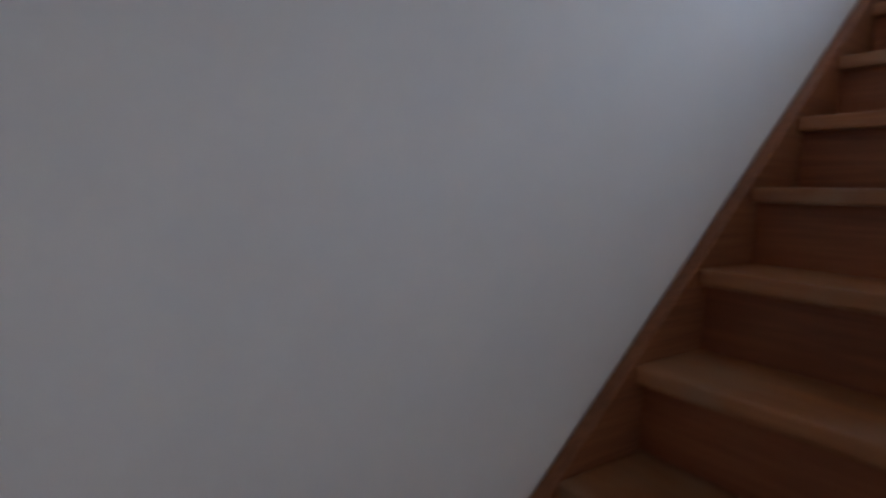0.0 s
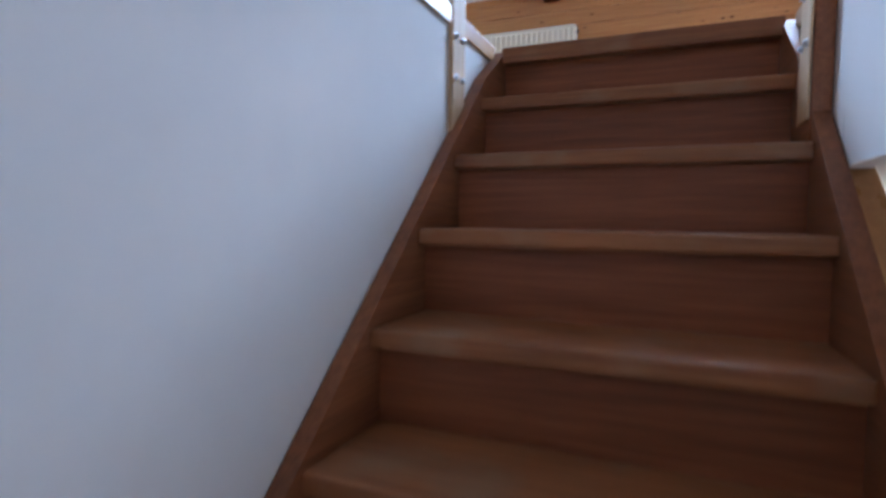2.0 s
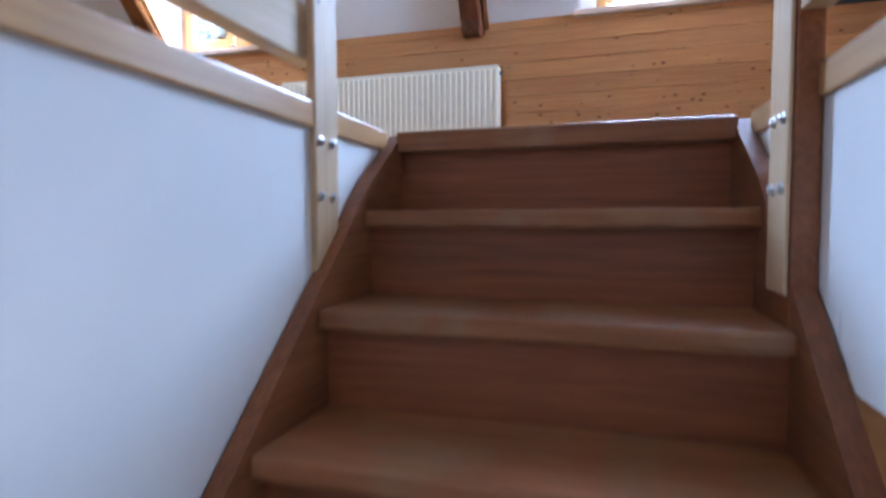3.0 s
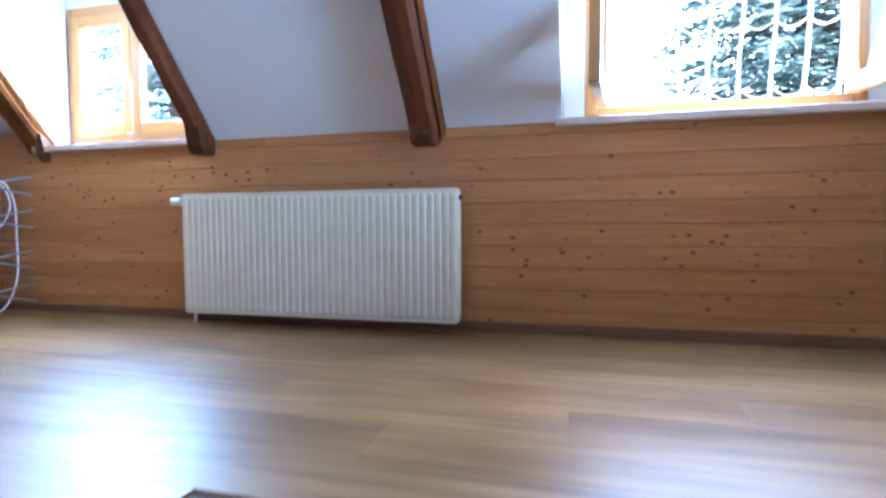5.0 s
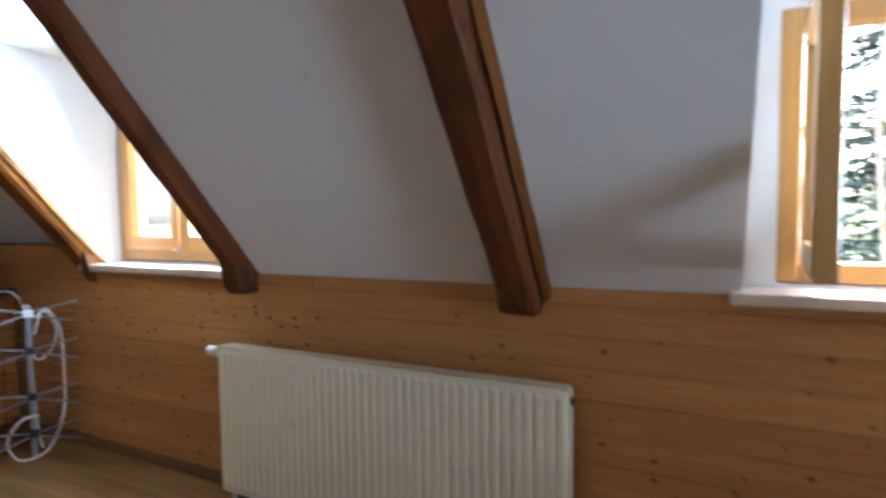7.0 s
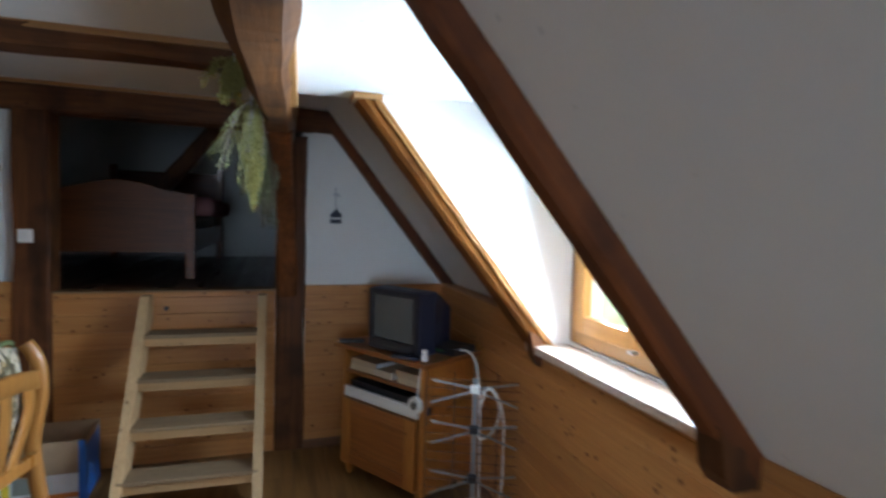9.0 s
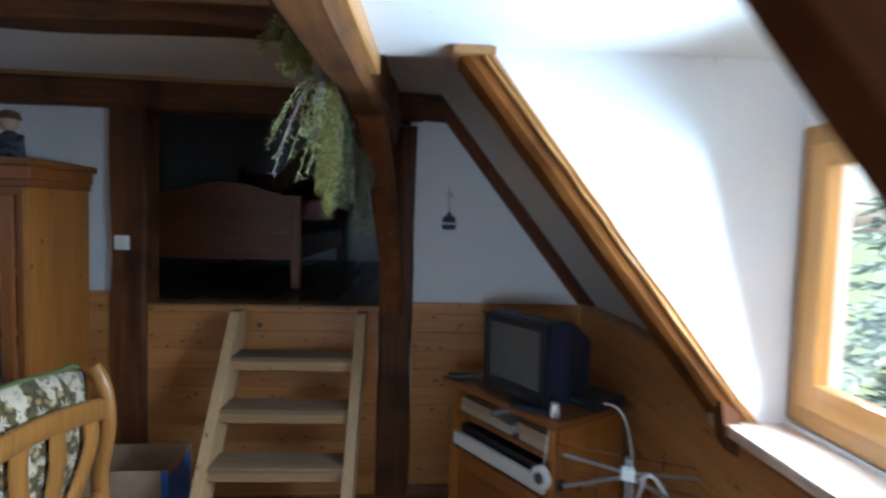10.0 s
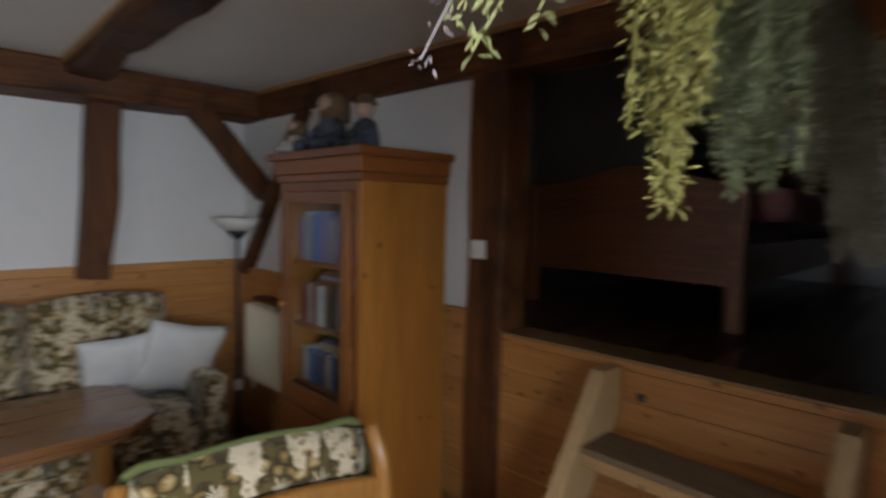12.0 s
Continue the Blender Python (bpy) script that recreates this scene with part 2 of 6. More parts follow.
PINE_L, PINE_D = (0.57, 0.268, 0.084), (0.40, 0.155, 0.044)
pine_x = wood("pine_boards_x", PINE_L, PINE_D, "x", knots=1.0, rough=0.42, coat=0.1, vary=0.09, bump=0.06, spec=0.35, few=0.34)
cabinet_z = wood("cabinet_pine_z", (0.47, 0.185, 0.034), (0.27, 0.095, 0.019), "z", knots=1.0, rough=0.36, coat=0.3)
cabinet_y = wood("cabinet_pine_y", (0.42, 0.160, 0.038), (0.24, 0.080, 0.02), "y", knots=0.6, rough=0.36, coat=0.3)
cabinet_x = wood("cabinet_pine_x", (0.36, 0.128, 0.028), (0.20, 0.062, 0.015), "x", knots=0.6, rough=0.36, coat=0.3)
cabinet_r = wood("red_brown_pine_y", (0.30, 0.095, 0.022), (0.16, 0.048, 0.013), "y", knots=0.6, rough=0.36, coat=0.3)
cabinet_rz = wood("red_brown_pine_z", (0.33, 0.110, 0.024), (0.18, 0.055, 0.014), "z", knots=0.6, rough=0.36, coat=0.3)
raw_z = wood("raw_pine_z", (0.62, 0.44, 0.25), (0.46, 0.29, 0.14), "z", knots=0.8, rough=0.62)
ladder_z = wood("ladder_pine_z", (0.50, 0.33, 0.165), (0.36, 0.215, 0.095), "z", knots=0.8, rough=0.62)
ladder_y = wood("ladder_pine_y", (0.46, 0.28, 0.125), (0.33, 0.18, 0.07), "y", knots=0.8, rough=0.62)
dusty_y = wood("trodden_pine_y", (0.25, 0.165, 0.088), (0.14, 0.088, 0.046), "y", knots=0.5, rough=0.75)
raw_y = wood("raw_pine_y", (0.66, 0.50, 0.31), (0.50, 0.34, 0.18), "y", knots=0.8, rough=0.62)
beam_x = wood("dark_beam_x", (0.180, 0.064, 0.020), (0.042, 0.015, 0.007), "x", worn=(0.024, 0.010, 0.006), knots=0.5, rough=0.6, fine=45, bump=0.6, spec=0.25)
beam_y = wood("dark_beam_y", (0.180, 0.064, 0.020), (0.042, 0.015, 0.007), "y", worn=(0.024, 0.010, 0.006), knots=0.5, rough=0.6, fine=45, bump=0.6, spec=0.25)
beam_z = wood("dark_beam_z", (0.180, 0.064, 0.020), (0.042, 0.015, 0.007), "z", worn=(0.024, 0.010, 0.006), knots=0.5, rough=0.6, fine=45, bump=0.6, spec=0.25)
purlin_m = wood("brown_purlin_x", (0.17, 0.064, 0.015), (0.05, 0.018, 0.006), "x", worn=(0.03, 0.012, 0.007), knots=0.6, rough=0.65, fine=40, bump=0.5, spec=0.25)
beam_r = wood("dark_rafter", (0.185, 0.054, 0.015), (0.045, 0.013, 0.006), "y", worn=(0.022, 0.009, 0.006), knots=0.5, rough=0.6, fine=34, bump=0.6, spec=0.25, tilt=radians(-51.5))
rafter_m = wood("orange_brown_rafter", (0.27, 0.098, 0.020), (0.075, 0.025, 0.007), "y", worn=(0.035, 0.013, 0.007), knots=0.6, rough=0.7, fine=30, bump=0.35, spec=0.12, tilt=radians(-51.5))
brace_m = wood("red_brown_brace", (0.26, 0.085, 0.024), (0.075, 0.022, 0.008), "z", worn=(0.03, 0.011, 0.006), knots=0.5, rough=0.6, fine=45, bump=0.6, spec=0.25)
trim_y = wood("orange_trim_y", (0.46, 0.235, 0.075), (0.29, 0.125, 0.038), "y", rough=0.4, coat=0.2)
beam_trim_m = wood("worn_threshold_y", (0.26, 0.16, 0.07), (0.14, 0.075, 0.03), "y", rough=0.5)
trim_x = wood("orange_trim_x", (0.46, 0.235, 0.075), (0.29, 0.125, 0.038), "x", rough=0.4, coat=0.2)
frame_z = wood("window_pine_z", (0.58, 0.31, 0.09), (0.42, 0.20, 0.05), "z", rough=0.35, coat=0.4, fine=50)
frame_x = wood("window_pine_x", (0.58, 0.31, 0.09), (0.42, 0.20, 0.05), "x", rough=0.35, coat=0.4, fine=50)
stair_x = wood("stair_wood_x", (0.38, 0.155, 0.054), (0.175, 0.060, 0.021), "x", rough=0.45, coat=0.05, worn=(0.30, 0.19, 0.105), spec=0.35)
riser_x = wood("stair_riser_x", (0.32, 0.110, 0.042), (0.155, 0.050, 0.020), "x", rough=0.5, coat=0.03, spec=0.3)
stringer_y = wood("stair_stringer_y", (0.31, 0.118, 0.044), (0.135, 0.046, 0.018), "y", rough=0.45, coat=0.05, spec=0.35)
handrail_m = wood("honey_handrail", (0.55, 0.31, 0.11), (0.40, 0.20, 0.06), "y", rough=0.35, coat=0.3)
bed_m = wood("bed_wood", (0.24, 0.080, 0.026), (0.11, 0.034, 0.013), "y", rough=0.4, coat=0.2)
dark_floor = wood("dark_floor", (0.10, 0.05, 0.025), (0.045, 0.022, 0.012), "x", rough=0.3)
table_m = wood("table_wood_x", (0.30, 0.125, 0.042), (0.16, 0.060, 0.020), "x", rough=0.28, coat=0.5)
chair_m = wood("chair_wood", (0.46, 0.205, 0.046), (0.29, 0.112, 0.024), "z", rough=0.3, coat=0.5)
white_wall = plaster("white_plaster", (0.80, 0.79, 0.77))
cream_wall = plaster("cream_plaster", (0.78, 0.70, 0.55))
floor_m = laminate()
fabric = floral("floral_upholstery")
piping_m = plain("green_piping", (0.13, 0.15, 0.05), 0.95, bump=0.4)
enamel = plain("white_enamel", (0.80, 0.715, 0.53), 0.32, coat=0.3, vary=0.02)
base_m = wood("baseboard_wood", (0.24, 0.11, 0.05), (0.14, 0.06, 0.028), "x", rough=0.4)
sill_m = plain("sill_wood", (0.62, 0.47, 0.36), 0.35, coat=0.3, vary=0.08)
steel = plain("zinc_steel", (0.55, 0.56, 0.58), 0.3, metal=1.0)
alu = plain("aluminium", (0.30, 0.31, 0.33), 0.5, metal=1.0)
black = plain("black_plastic", (0.016, 0.017, 0.024), 0.42)
navy = plain("dark_blue_plastic", (0.022, 0.028, 0.055), 0.45)
screen_m = plain("grey_screen_glass", (0.095, 0.103, 0.10), 0.12, vary=0.04, bump=0.0, coat=0.6)
white_p = plain("white_plastic", (0.78, 0.77, 0.73), 0.4, vary=0.03)
cable_m = plain("white_cable", (0.74, 0.74, 0.72), 0.5)
card_m = plain("brown_cardboard", (0.40, 0.27, 0.16), 0.85)
print_w = plain("printed_white", (0.75, 0.75, 0.76), 0.5)
print_y = plain("printed_yellow", (0.75, 0.60, 0.05), 0.5)
print_b = plain("printed_blue", (0.03, 0.16, 0.55), 0.5)
print_o = plain("printed_orange", (0.75, 0.25, 0.05), 0.5)
print_g = plain("printed_grey", (0.25, 0.26, 0.22), 0.5)
pane_m = glass("window_glass")
case_glass = glass("cabinet_glass", (0.9, 0.92, 0.95))
grille_m = plain("white_painted_iron", (0.82, 0.82, 0.80), 0.45)
cushion_m = plain("white_cushion", (0.72, 0.72, 0.70), 0.95, vary=0.06, bump=0.3)
herb_y = leafy("dry_herb_yellow", (0.20, 0.18, 0.042), (0.38, 0.33, 0.10))
herb_g = leafy("dry_herb_green", (0.12, 0.14, 0.062), (0.25, 0.27, 0.14))
herb_k = leafy("dry_herb_grey", (0.16, 0.165, 0.11), (0.28, 0.27, 0.19))
herb_s = leafy("dry_herb_sprig", (0.22, 0.22, 0.075), (0.38, 0.36, 0.16))
herb_v = leafy("dry_herb_violet", (0.24, 0.19, 0.19), (0.36, 0.30, 0.30))
needle_m = leafy("spruce_needles", (0.06, 0.10, 0.075), (0.30, 0.38, 0.32))
bark_m = plain("bark", (0.11, 0.075, 0.05), 0.9, bump=0.6, fine=40)
lawn_m = plain("lawn", (0.07, 0.10, 0.035), 0.95, scale=3.0, bump=0.5, vary=0.3)
doll_m = plain("dark_figure_clothes", (0.055, 0.06, 0.08), 0.8, vary=0.6, scale=24.0)
doll_f = plain("painted_face", (0.48, 0.32, 0.22), 0.6, vary=0.15)
doll_h = plain("brown_figure_hair", (0.13, 0.075, 0.035), 0.8, vary=0.4, scale=40.0)
doll_w = plain("pale_figure", (0.45, 0.42, 0.38), 0.7, vary=0.3, scale=24.0)
pink_m = plain("pink_bedding", (0.42, 0.18, 0.18), 0.95)
bedding_m = plain("grey_bedding", (0.5, 0.5, 0.52), 0.95)
cloth_d = plain("dark_cloth", (0.02, 0.025, 0.04), 0.95)
cloth_g = plain("green_cloth", (0.20, 0.28, 0.04), 0.9)
roof_m = plain("roof_covering", (0.16, 0.09, 0.07), 0.9)


# ---- mesh helpers ----
def add_box(bm, x0, x1, y0, y1, z0, z1, bevel=0.0, m=None):
    r = bmesh.ops.create_cube(bm, size=1)
    vs = r["verts"]
    for v in vs:
        v.co = Vector(((x0 + x1) / 2 + v.co.x * (x1 - x0), (y0 + y1) / 2 + v.co.y * (y1 - y0), (z0 + z1) / 2 + v.co.z * (z1 - z0)))
    if bevel:
        es = list({e for v in vs for e in v.link_edges})
        out = bmesh.ops.bevel(bm, geom=es, offset=bevel, segments=2, profile=0.6, affect='EDGES')
        vs = list({v for f in out["faces"] for v in f.verts} | {v for v in vs if v.is_valid})
    if m is not None:
        for v in vs:
            v.co = m @ v.co
    return vs


def add_prism(bm, outline, d0, d1, to3):
    """An outline in the plane, pulled from d0 to d1; to3(a, b, d) gives the place."""
    lo = [bm.verts.new(to3(a, b, d0)) for a, b in outline]
    hi = [bm.verts.new(to3(a, b, d1)) for a, b in outline]
    bm.faces.new(lo[::-1])
    bm.faces.new(hi)
    n = len(outline)
    for i in range(n):
        bm.faces.new((lo[i], lo[(i + 1) % n], hi[(i + 1) % n], hi[i]))
    bmesh.ops.recalc_face_normals(bm, faces=bm.faces)


def add_tube(bm, pts, r, seg=6, taper=None, closed=False):
    pts = [Vector(p) for p in pts]
    rings = []
    n = len(pts)
    for i, p in enumerate(pts):
        d = (pts[(i + 1) % n] - pts[i - 1]) if closed else (pts[min(i + 1, n - 1)] - pts[max(i - 1, 0)])
        d.normalize()
        ref = Vector((0, 0, 1)) if abs(d.z) < 0.9 else Vector((1, 0, 0))
        a = d.cross(ref).normalized()
        b = d.cross(a)
        rr = r if taper is None else r * taper[i]
        rings.append([bm.verts.new(p + (a * math.cos(t) + b * math.sin(t)) * rr) for t in [2 * math.pi * k / seg for k in range(seg)]])
    pairs = list(zip(rings, rings[1:])) + ([(rings[-1], rings[0])] if closed else [])
    for q, w in pairs:
        for k in range(seg):
            bm.faces.new((q[k], q[(k + 1) % seg], w[(k + 1) % seg], w[k]))
    if not closed:
        bm.faces.new(rings[0][::-1])
        bm.faces.new(rings[-1])


def add_lathe(bm, profile, seg=20, at=(0, 0, 0)):
    rings = [[bm.verts.new((at[0] + r * math.cos(2 * math.pi * k / seg), at[1] + r * math.sin(2 * math.pi * k / seg), at[2] + z)) for k in range(seg)] for r, z in profile]
    for q, w in zip(rings, rings[1:]):
        for k in range(seg):
            bm.faces.new((q[k], q[(k + 1) % seg], w[(k + 1) % seg], w[k]))
    bm.faces.new(rings[0][::-1])
    bm.faces.new(rings[-1])


def finish(name, bm, mat, smooth=False):
    bmesh.ops.recalc_face_normals(bm, faces=bm.faces)
    me = bpy.data.meshes.new(name)
    bm.to_mesh(me)
    bm.free()
    if mat:
        me.materials.append(mat)
    if smooth:
        for p in me.polygons:
            p.use_smooth = True
    return me


def part(name, bm, mat, parent=None, label="", smooth=False):
    """Links a bmesh as one mesh object under a thing or a part."""
    ob = new(name, finish(name, bm, mat, smooth))
    if parent is not None:
        ob.parent = parent
    if label:
        ob["label"] = label
    return ob


def box_part(name, x0, x1, y0, y1, z0, z1, mat, parent=None, label="", bevel=0.003, m=None):
    bm = bmesh.new()
    add_box(bm, x0, x1, y0, y1, z0, z1, bevel, m)
    return part(name, bm, mat, parent, label)


def thing(name, label, category, group="", at=None):
    ob = new(name)
    if at is not None:
        ob.matrix_world = at
    return tagged(ob, label, category, group)


def structure(ob, label="", category=""):
    return tagged(ob, label, category, "", "structure")


def add_beam(bm, pts, w, h, up=(0, 0, 1), wobble=0.006, cham=0.014, seed=1, sub=8):
    """A hewn timber along the points: w across, h along up, with chamfered and uneven edges."""
    pts = [Vector(p) for p in pts]
    fine = []
    for a, b in zip(pts, pts[1:]):
        fine += [a.lerp(b, k / sub) for k in range(sub)]
    fine.append(pts[-1])
    rnd = random.Random(seed)
    rings = []
    n = len(fine)
    for i, p in enumerate(fine):
        d = (fine[min(i + 1, n - 1)] - fine[max(i - 1, 0)]).normalized()
        u = Vector(up)
        u = (u - d * u.dot(d)).normalized()
        s = d.cross(u)
        hw, hh = w / 2, h / 2
        sect = [(-hw, -hh + cham), (-hw + cham, -hh), (hw - cham, -hh), (hw, -hh + cham), (hw, hh - cham), (hw - cham, hh), (-hw + cham, hh), (-hw, hh - cham)]
        at = lambda k, c: noise.noise(Vector((p.dot(Vector((1, 1, 1))) * 2.6, k * 0.55 + seed * 7.3, c))) * wobble * 2.2
        rings.append([bm.verts.new(p + s * (a + at(k, 0.3)) + u * (b + at(k, 5.1))) for k, (a, b) in enumerate(sect)])
    for q, r in zip(rings, rings[1:]):
        for k in range(8):
            bm.faces.new((q[k], q[(k + 1) % 8], r[(k + 1) % 8], r[k]))
    bm.faces.new(rings[0][::-1])
    bm.faces.new(rings[-1])


def beam(name, pts, w, h, mat, label, up=(0, 0, 1), wobble=0.006, seed=1, parent=None, cham=0.014):
    bm = bmesh.new()
    add_beam(bm, pts, w, h, up, wobble, cham, seed)
    ob = part(name, bm, mat, parent)
    if parent is None:
        tagged(ob, label, "beam")
    return ob


def spline(pts, n=8):
    """A smooth line through the points."""
    pts = [Vector(p) for p in pts]
    out = []
    for i in range(len(pts) - 1):
        p0, p1, p2, p3 = pts[max(i - 1, 0)], pts[i], pts[i + 1], pts[min(i + 2, len(pts) - 1)]
        for k in range(n):
            t = k / n
            out.append(0.5 * ((2 * p1) + (p2 - p0) * t + (2 * p0 - 5 * p1 + 4 * p2 - p3) * t * t + (3 * p1 - p0 - 3 * p2 + p3) * t ** 3))
    out.append(pts[-1])
    return out


# ---- plan, in metres ----
KNEE = 0.91            # height of the boarded knee wall
SLOPE = 1.26           # rise of the sloped ceiling for each metre
CEIL = 2.10            # flat ceiling
DORM = 1.895           # dormer ceilings
FAR = -4.28            # far wall
EAST = 7.2             # closing wall behind the walk
WX0, WX1, WY = 3.60, 4.50, -1.75   # stairwell
LOW = -2.60            # floor of the storey below
D1 = (1.24, 2.24)      # dormers
D2 = (4.04, 5.29)
WIN_Y = 0.14           # inner face of the dormer fronts
GABLE = Matrix.Translation((-0.09, -2.38, 0)) @ Matrix.Rotation(radians(2.4), 4, 'Z')   # x out of the gable wall, y along it


def slope_z(y):
    return KNEE + 0.01 - SLOPE * y


# ---- floors, walls, ceilings ----
bm = bmesh.new()
add_box(bm, -0.4, WX0 - 0.02, FAR - 0.1, 0.1, -0.47, -0.012)
add_box(bm, WX0 - 0.02, WX1 + 0.06, WY + 0.07, 0.1, -0.47, -0.012)
add_box(bm, WX1 + 0.06, EAST, FAR - 0.1, 0.1, -0.47, -0.012)
add_box(bm, WX0 - 0.02, WX1 + 0.06, FAR - 0.1, -4.9 + 0.9, -0.47, -0.012)
floor = structure(part("floor", bm, white_wall), "laminate plank floor over white plastered slab", "floor")

bm = bmesh.new()
add_box(bm, 0.0 - 0.35, EAST, 0.018, 0.14, 0.0, KNEE + 0.006)
add_box(bm, -0.35, 1.165, 0.018, 0.14, KNEE + 0.006, 1.008)
knee_wall = structure(part("wall_knee", bm, pine_x), "knee wall clad in knotty pine boards", "wall")

# sloped ceiling pieces between the dormers, as slabs
for x0, x1, sl, z0 in ((-0.35, D1[0] - 0.02, 1.25, KNEE + 0.215), (D1[1], D2[0], 1.195, KNEE + 0.01), (D2[1], EAST, 1.195, KNEE + 0.01)):
    bm = bmesh.new()
    y1 = -((CEIL if x0 < 0 else DORM) - z0) / sl
    low = 0.09 if x0 < 0 else 0.012
    add_prism(bm, [(low, z0 - sl * low), (y1, z0 - sl * y1), (y1 + 0.15, z0 - sl * y1 + 0.1), (0.2, z0 + 0.02)], x0, x1, lambda a, b, d: (d, a, b))
    structure(part("ceiling_slope", bm, white_wall), "white plastered sloped attic ceiling", "ceiling")
bm = bmesh.new()
add_box(bm, 1.13, EAST, -1.08, -0.72, DORM, CEIL + 0.15)
for d in (D1, D2):
    add_box(bm, d[0] - 0.02, d[1] + 0.02, -0.72, WIN_Y + 0.2, DORM, DORM + 0.15)
structure(part("ceiling_dormer", bm, white_wall), "white plastered dormer ceiling", "ceiling")
bm = bmesh.new()
add_box(bm, -0.35, EAST, FAR - 0.1, -1.08, CEIL, CEIL + 0.15)
add_box(bm, -0.35, 1.13, -1.08, -0.70, CEIL, CEIL + 0.15)
structure(part("ceiling", bm, white_wall), "white plastered flat attic ceiling", "ceiling")


def dormer(d, w0, w1, z0, z1):
    """Cheeks and front of one dormer, with the window's opening through the front."""
    w = structure(new("wall_dormer"), "white plastered dormer cheeks and front", "wall")
    cy = -(DORM - KNEE) / SLOPE - 0.03
    for x0, x1 in ((d[0] - 0.06, d[0]), (d[1], d[1] + 0.06)):
        bm = bmesh.new()
        add_prism(bm, [(0.05, KNEE), (WIN_Y + 0.14, KNEE), (WIN_Y + 0.14, DORM + 0.02), (cy + 0.09, DORM + 0.02)], x0, x1, lambda a, b, t: (t, a, b))
        part("cheek", bm, white_wall, w)
    for x0, x1, a, b in ((d[0], w0, KNEE - 0.1, DORM), (w1, d[1], KNEE - 0.1, DORM), (w0, w1, z1, DORM), (w0, w1, KNEE - 0.1, z0)):
        box_part("front_wall", x0, x1, WIN_Y, WIN_Y + 0.14, a, b, white_wall, w, bevel=0)
    return w


dormer(D1, 1.25, 2.145, 0.93, 1.72)
dormer(D2, 4.13, 5.21, 0.93, 1.68)

bm = bmesh.new()
add_box(bm, -0.35, EAST, FAR - 0.14, FAR, 0, CEIL)
structure(part("wall_far", bm, white_wall), "white plastered far wall above pine boards", "wall")
bm = bmesh.new()
add_box(bm, EAST, EAST + 0.12, FAR - 0.14, -1.97, 0, CEIL)
add_box(bm, EAST, EAST + 0.12, -1.03, 0.4, 0, CEIL)
# Opening assumed here, out of view, for the added east lamp.
add_box(bm, EAST, EAST + 0.12, -1.97, -1.03, 0, 0.68)
add_box(bm, EAST, EAST + 0.12, -1.97, -1.03, 1.52, CEIL)
structure(part("wall_east", bm, white_wall), "white plastered end wall", "wall")

# gable wall in its own frame: y = 0 is the left edge of the left post
gable = structure(new("wall_gable"), "white plastered gable wall with timber posts", "wall")
for y0, y1, z0, z1 in ((-2.0, 0.02, 0, CEIL), (0.16, 1.34, 0, 0.986), (1.46, 2.6, 0, CEIL), (0.02, 1.46, 1.97, CEIL)):
    box_part("wall_panel", -0.14, -0.015, y0, y1, z0, z1, white_wall, gable, bevel=0, m=GABLE)

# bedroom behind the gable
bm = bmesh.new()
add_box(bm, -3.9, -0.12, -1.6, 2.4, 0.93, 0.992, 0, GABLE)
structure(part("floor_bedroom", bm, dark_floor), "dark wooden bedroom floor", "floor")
for name, x0, x1, y0, y1, z0, z1 in (("wall_bedroom_west", -3.0, -2.9, -1.7, 2.5, 0.93, 3.0), ("wall_bedroom_south", -4.0, -0.14, -1.7, -1.6, 0.93, 3.0),
                                     ("wall_bedroom_north", -4.0, -0.14, 2.4, 2.5, 0.93, 3.0), ("ceiling_bedroom", -4.0, -0.14, -1.7, 2.5, 2.9, 3.0),
                                     ("wall_bedroom_east", -0.16, -0.10, -1.7, 2.5, CEIL, 3.0)):
    ob = box_part(name, x0, x1, y0, y1, z0, z1, white_wall, None, "", 0, GABLE)
    structure(ob, "plain white surface of the unlit bedroom", "ceiling" if "ceiling" in name else "wall")

# stairwell walls
bm = bmesh.new()
add_box(bm, WX0 - 0.12, WX0 - 0.006, -5.2, -0.6, LOW, -0.045)
structure(part("wall_stair", bm, white_wall), "white plastered wall beside the stairs", "wall")
bm = bmesh.new()
add_box(bm, WX1 + 0.004, WX1 + 0.058, -4.05, -0.6, -0.475, -0.045)
structure(part("wall_stair_edge", bm, white_wall), "white plastered edge of the stairwell", "wall")
bm = bmesh.new()
add_box(bm, WX0 - 0.1, WX1 + 0.06, WY + 0.075, WY + 0.12, LOW, -0.05)
add_box(bm, 3.0, 7.3, -6.2, -6.1, LOW, 0)
add_box(bm, 3.0, 3.5, -6.1, -5.2, LOW, 0)
structure(part("wall_lower_back", bm, white_wall), "white plastered walls of the storey below", "wall")
bm = bmesh.new()
add_box(bm, 3.0, EAST + 0.2, -6.2, 0.2, LOW - 0.1, LOW)
structure(part("floor_lower", bm, floor_m), "wooden floor of the storey below", "floor")
bm = bmesh.new()
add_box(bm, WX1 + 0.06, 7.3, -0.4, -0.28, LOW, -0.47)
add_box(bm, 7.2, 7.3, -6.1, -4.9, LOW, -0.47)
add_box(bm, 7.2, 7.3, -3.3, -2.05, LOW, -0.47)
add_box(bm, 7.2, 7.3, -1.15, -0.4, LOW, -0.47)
# Assumed opening, out of view, for the lamp near the cream wall.
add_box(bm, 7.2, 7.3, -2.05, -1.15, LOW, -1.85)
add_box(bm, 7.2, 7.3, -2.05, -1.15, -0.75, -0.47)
# Unseen opening, left only for the added stair fill lamp.
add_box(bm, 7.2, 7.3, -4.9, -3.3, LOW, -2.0)
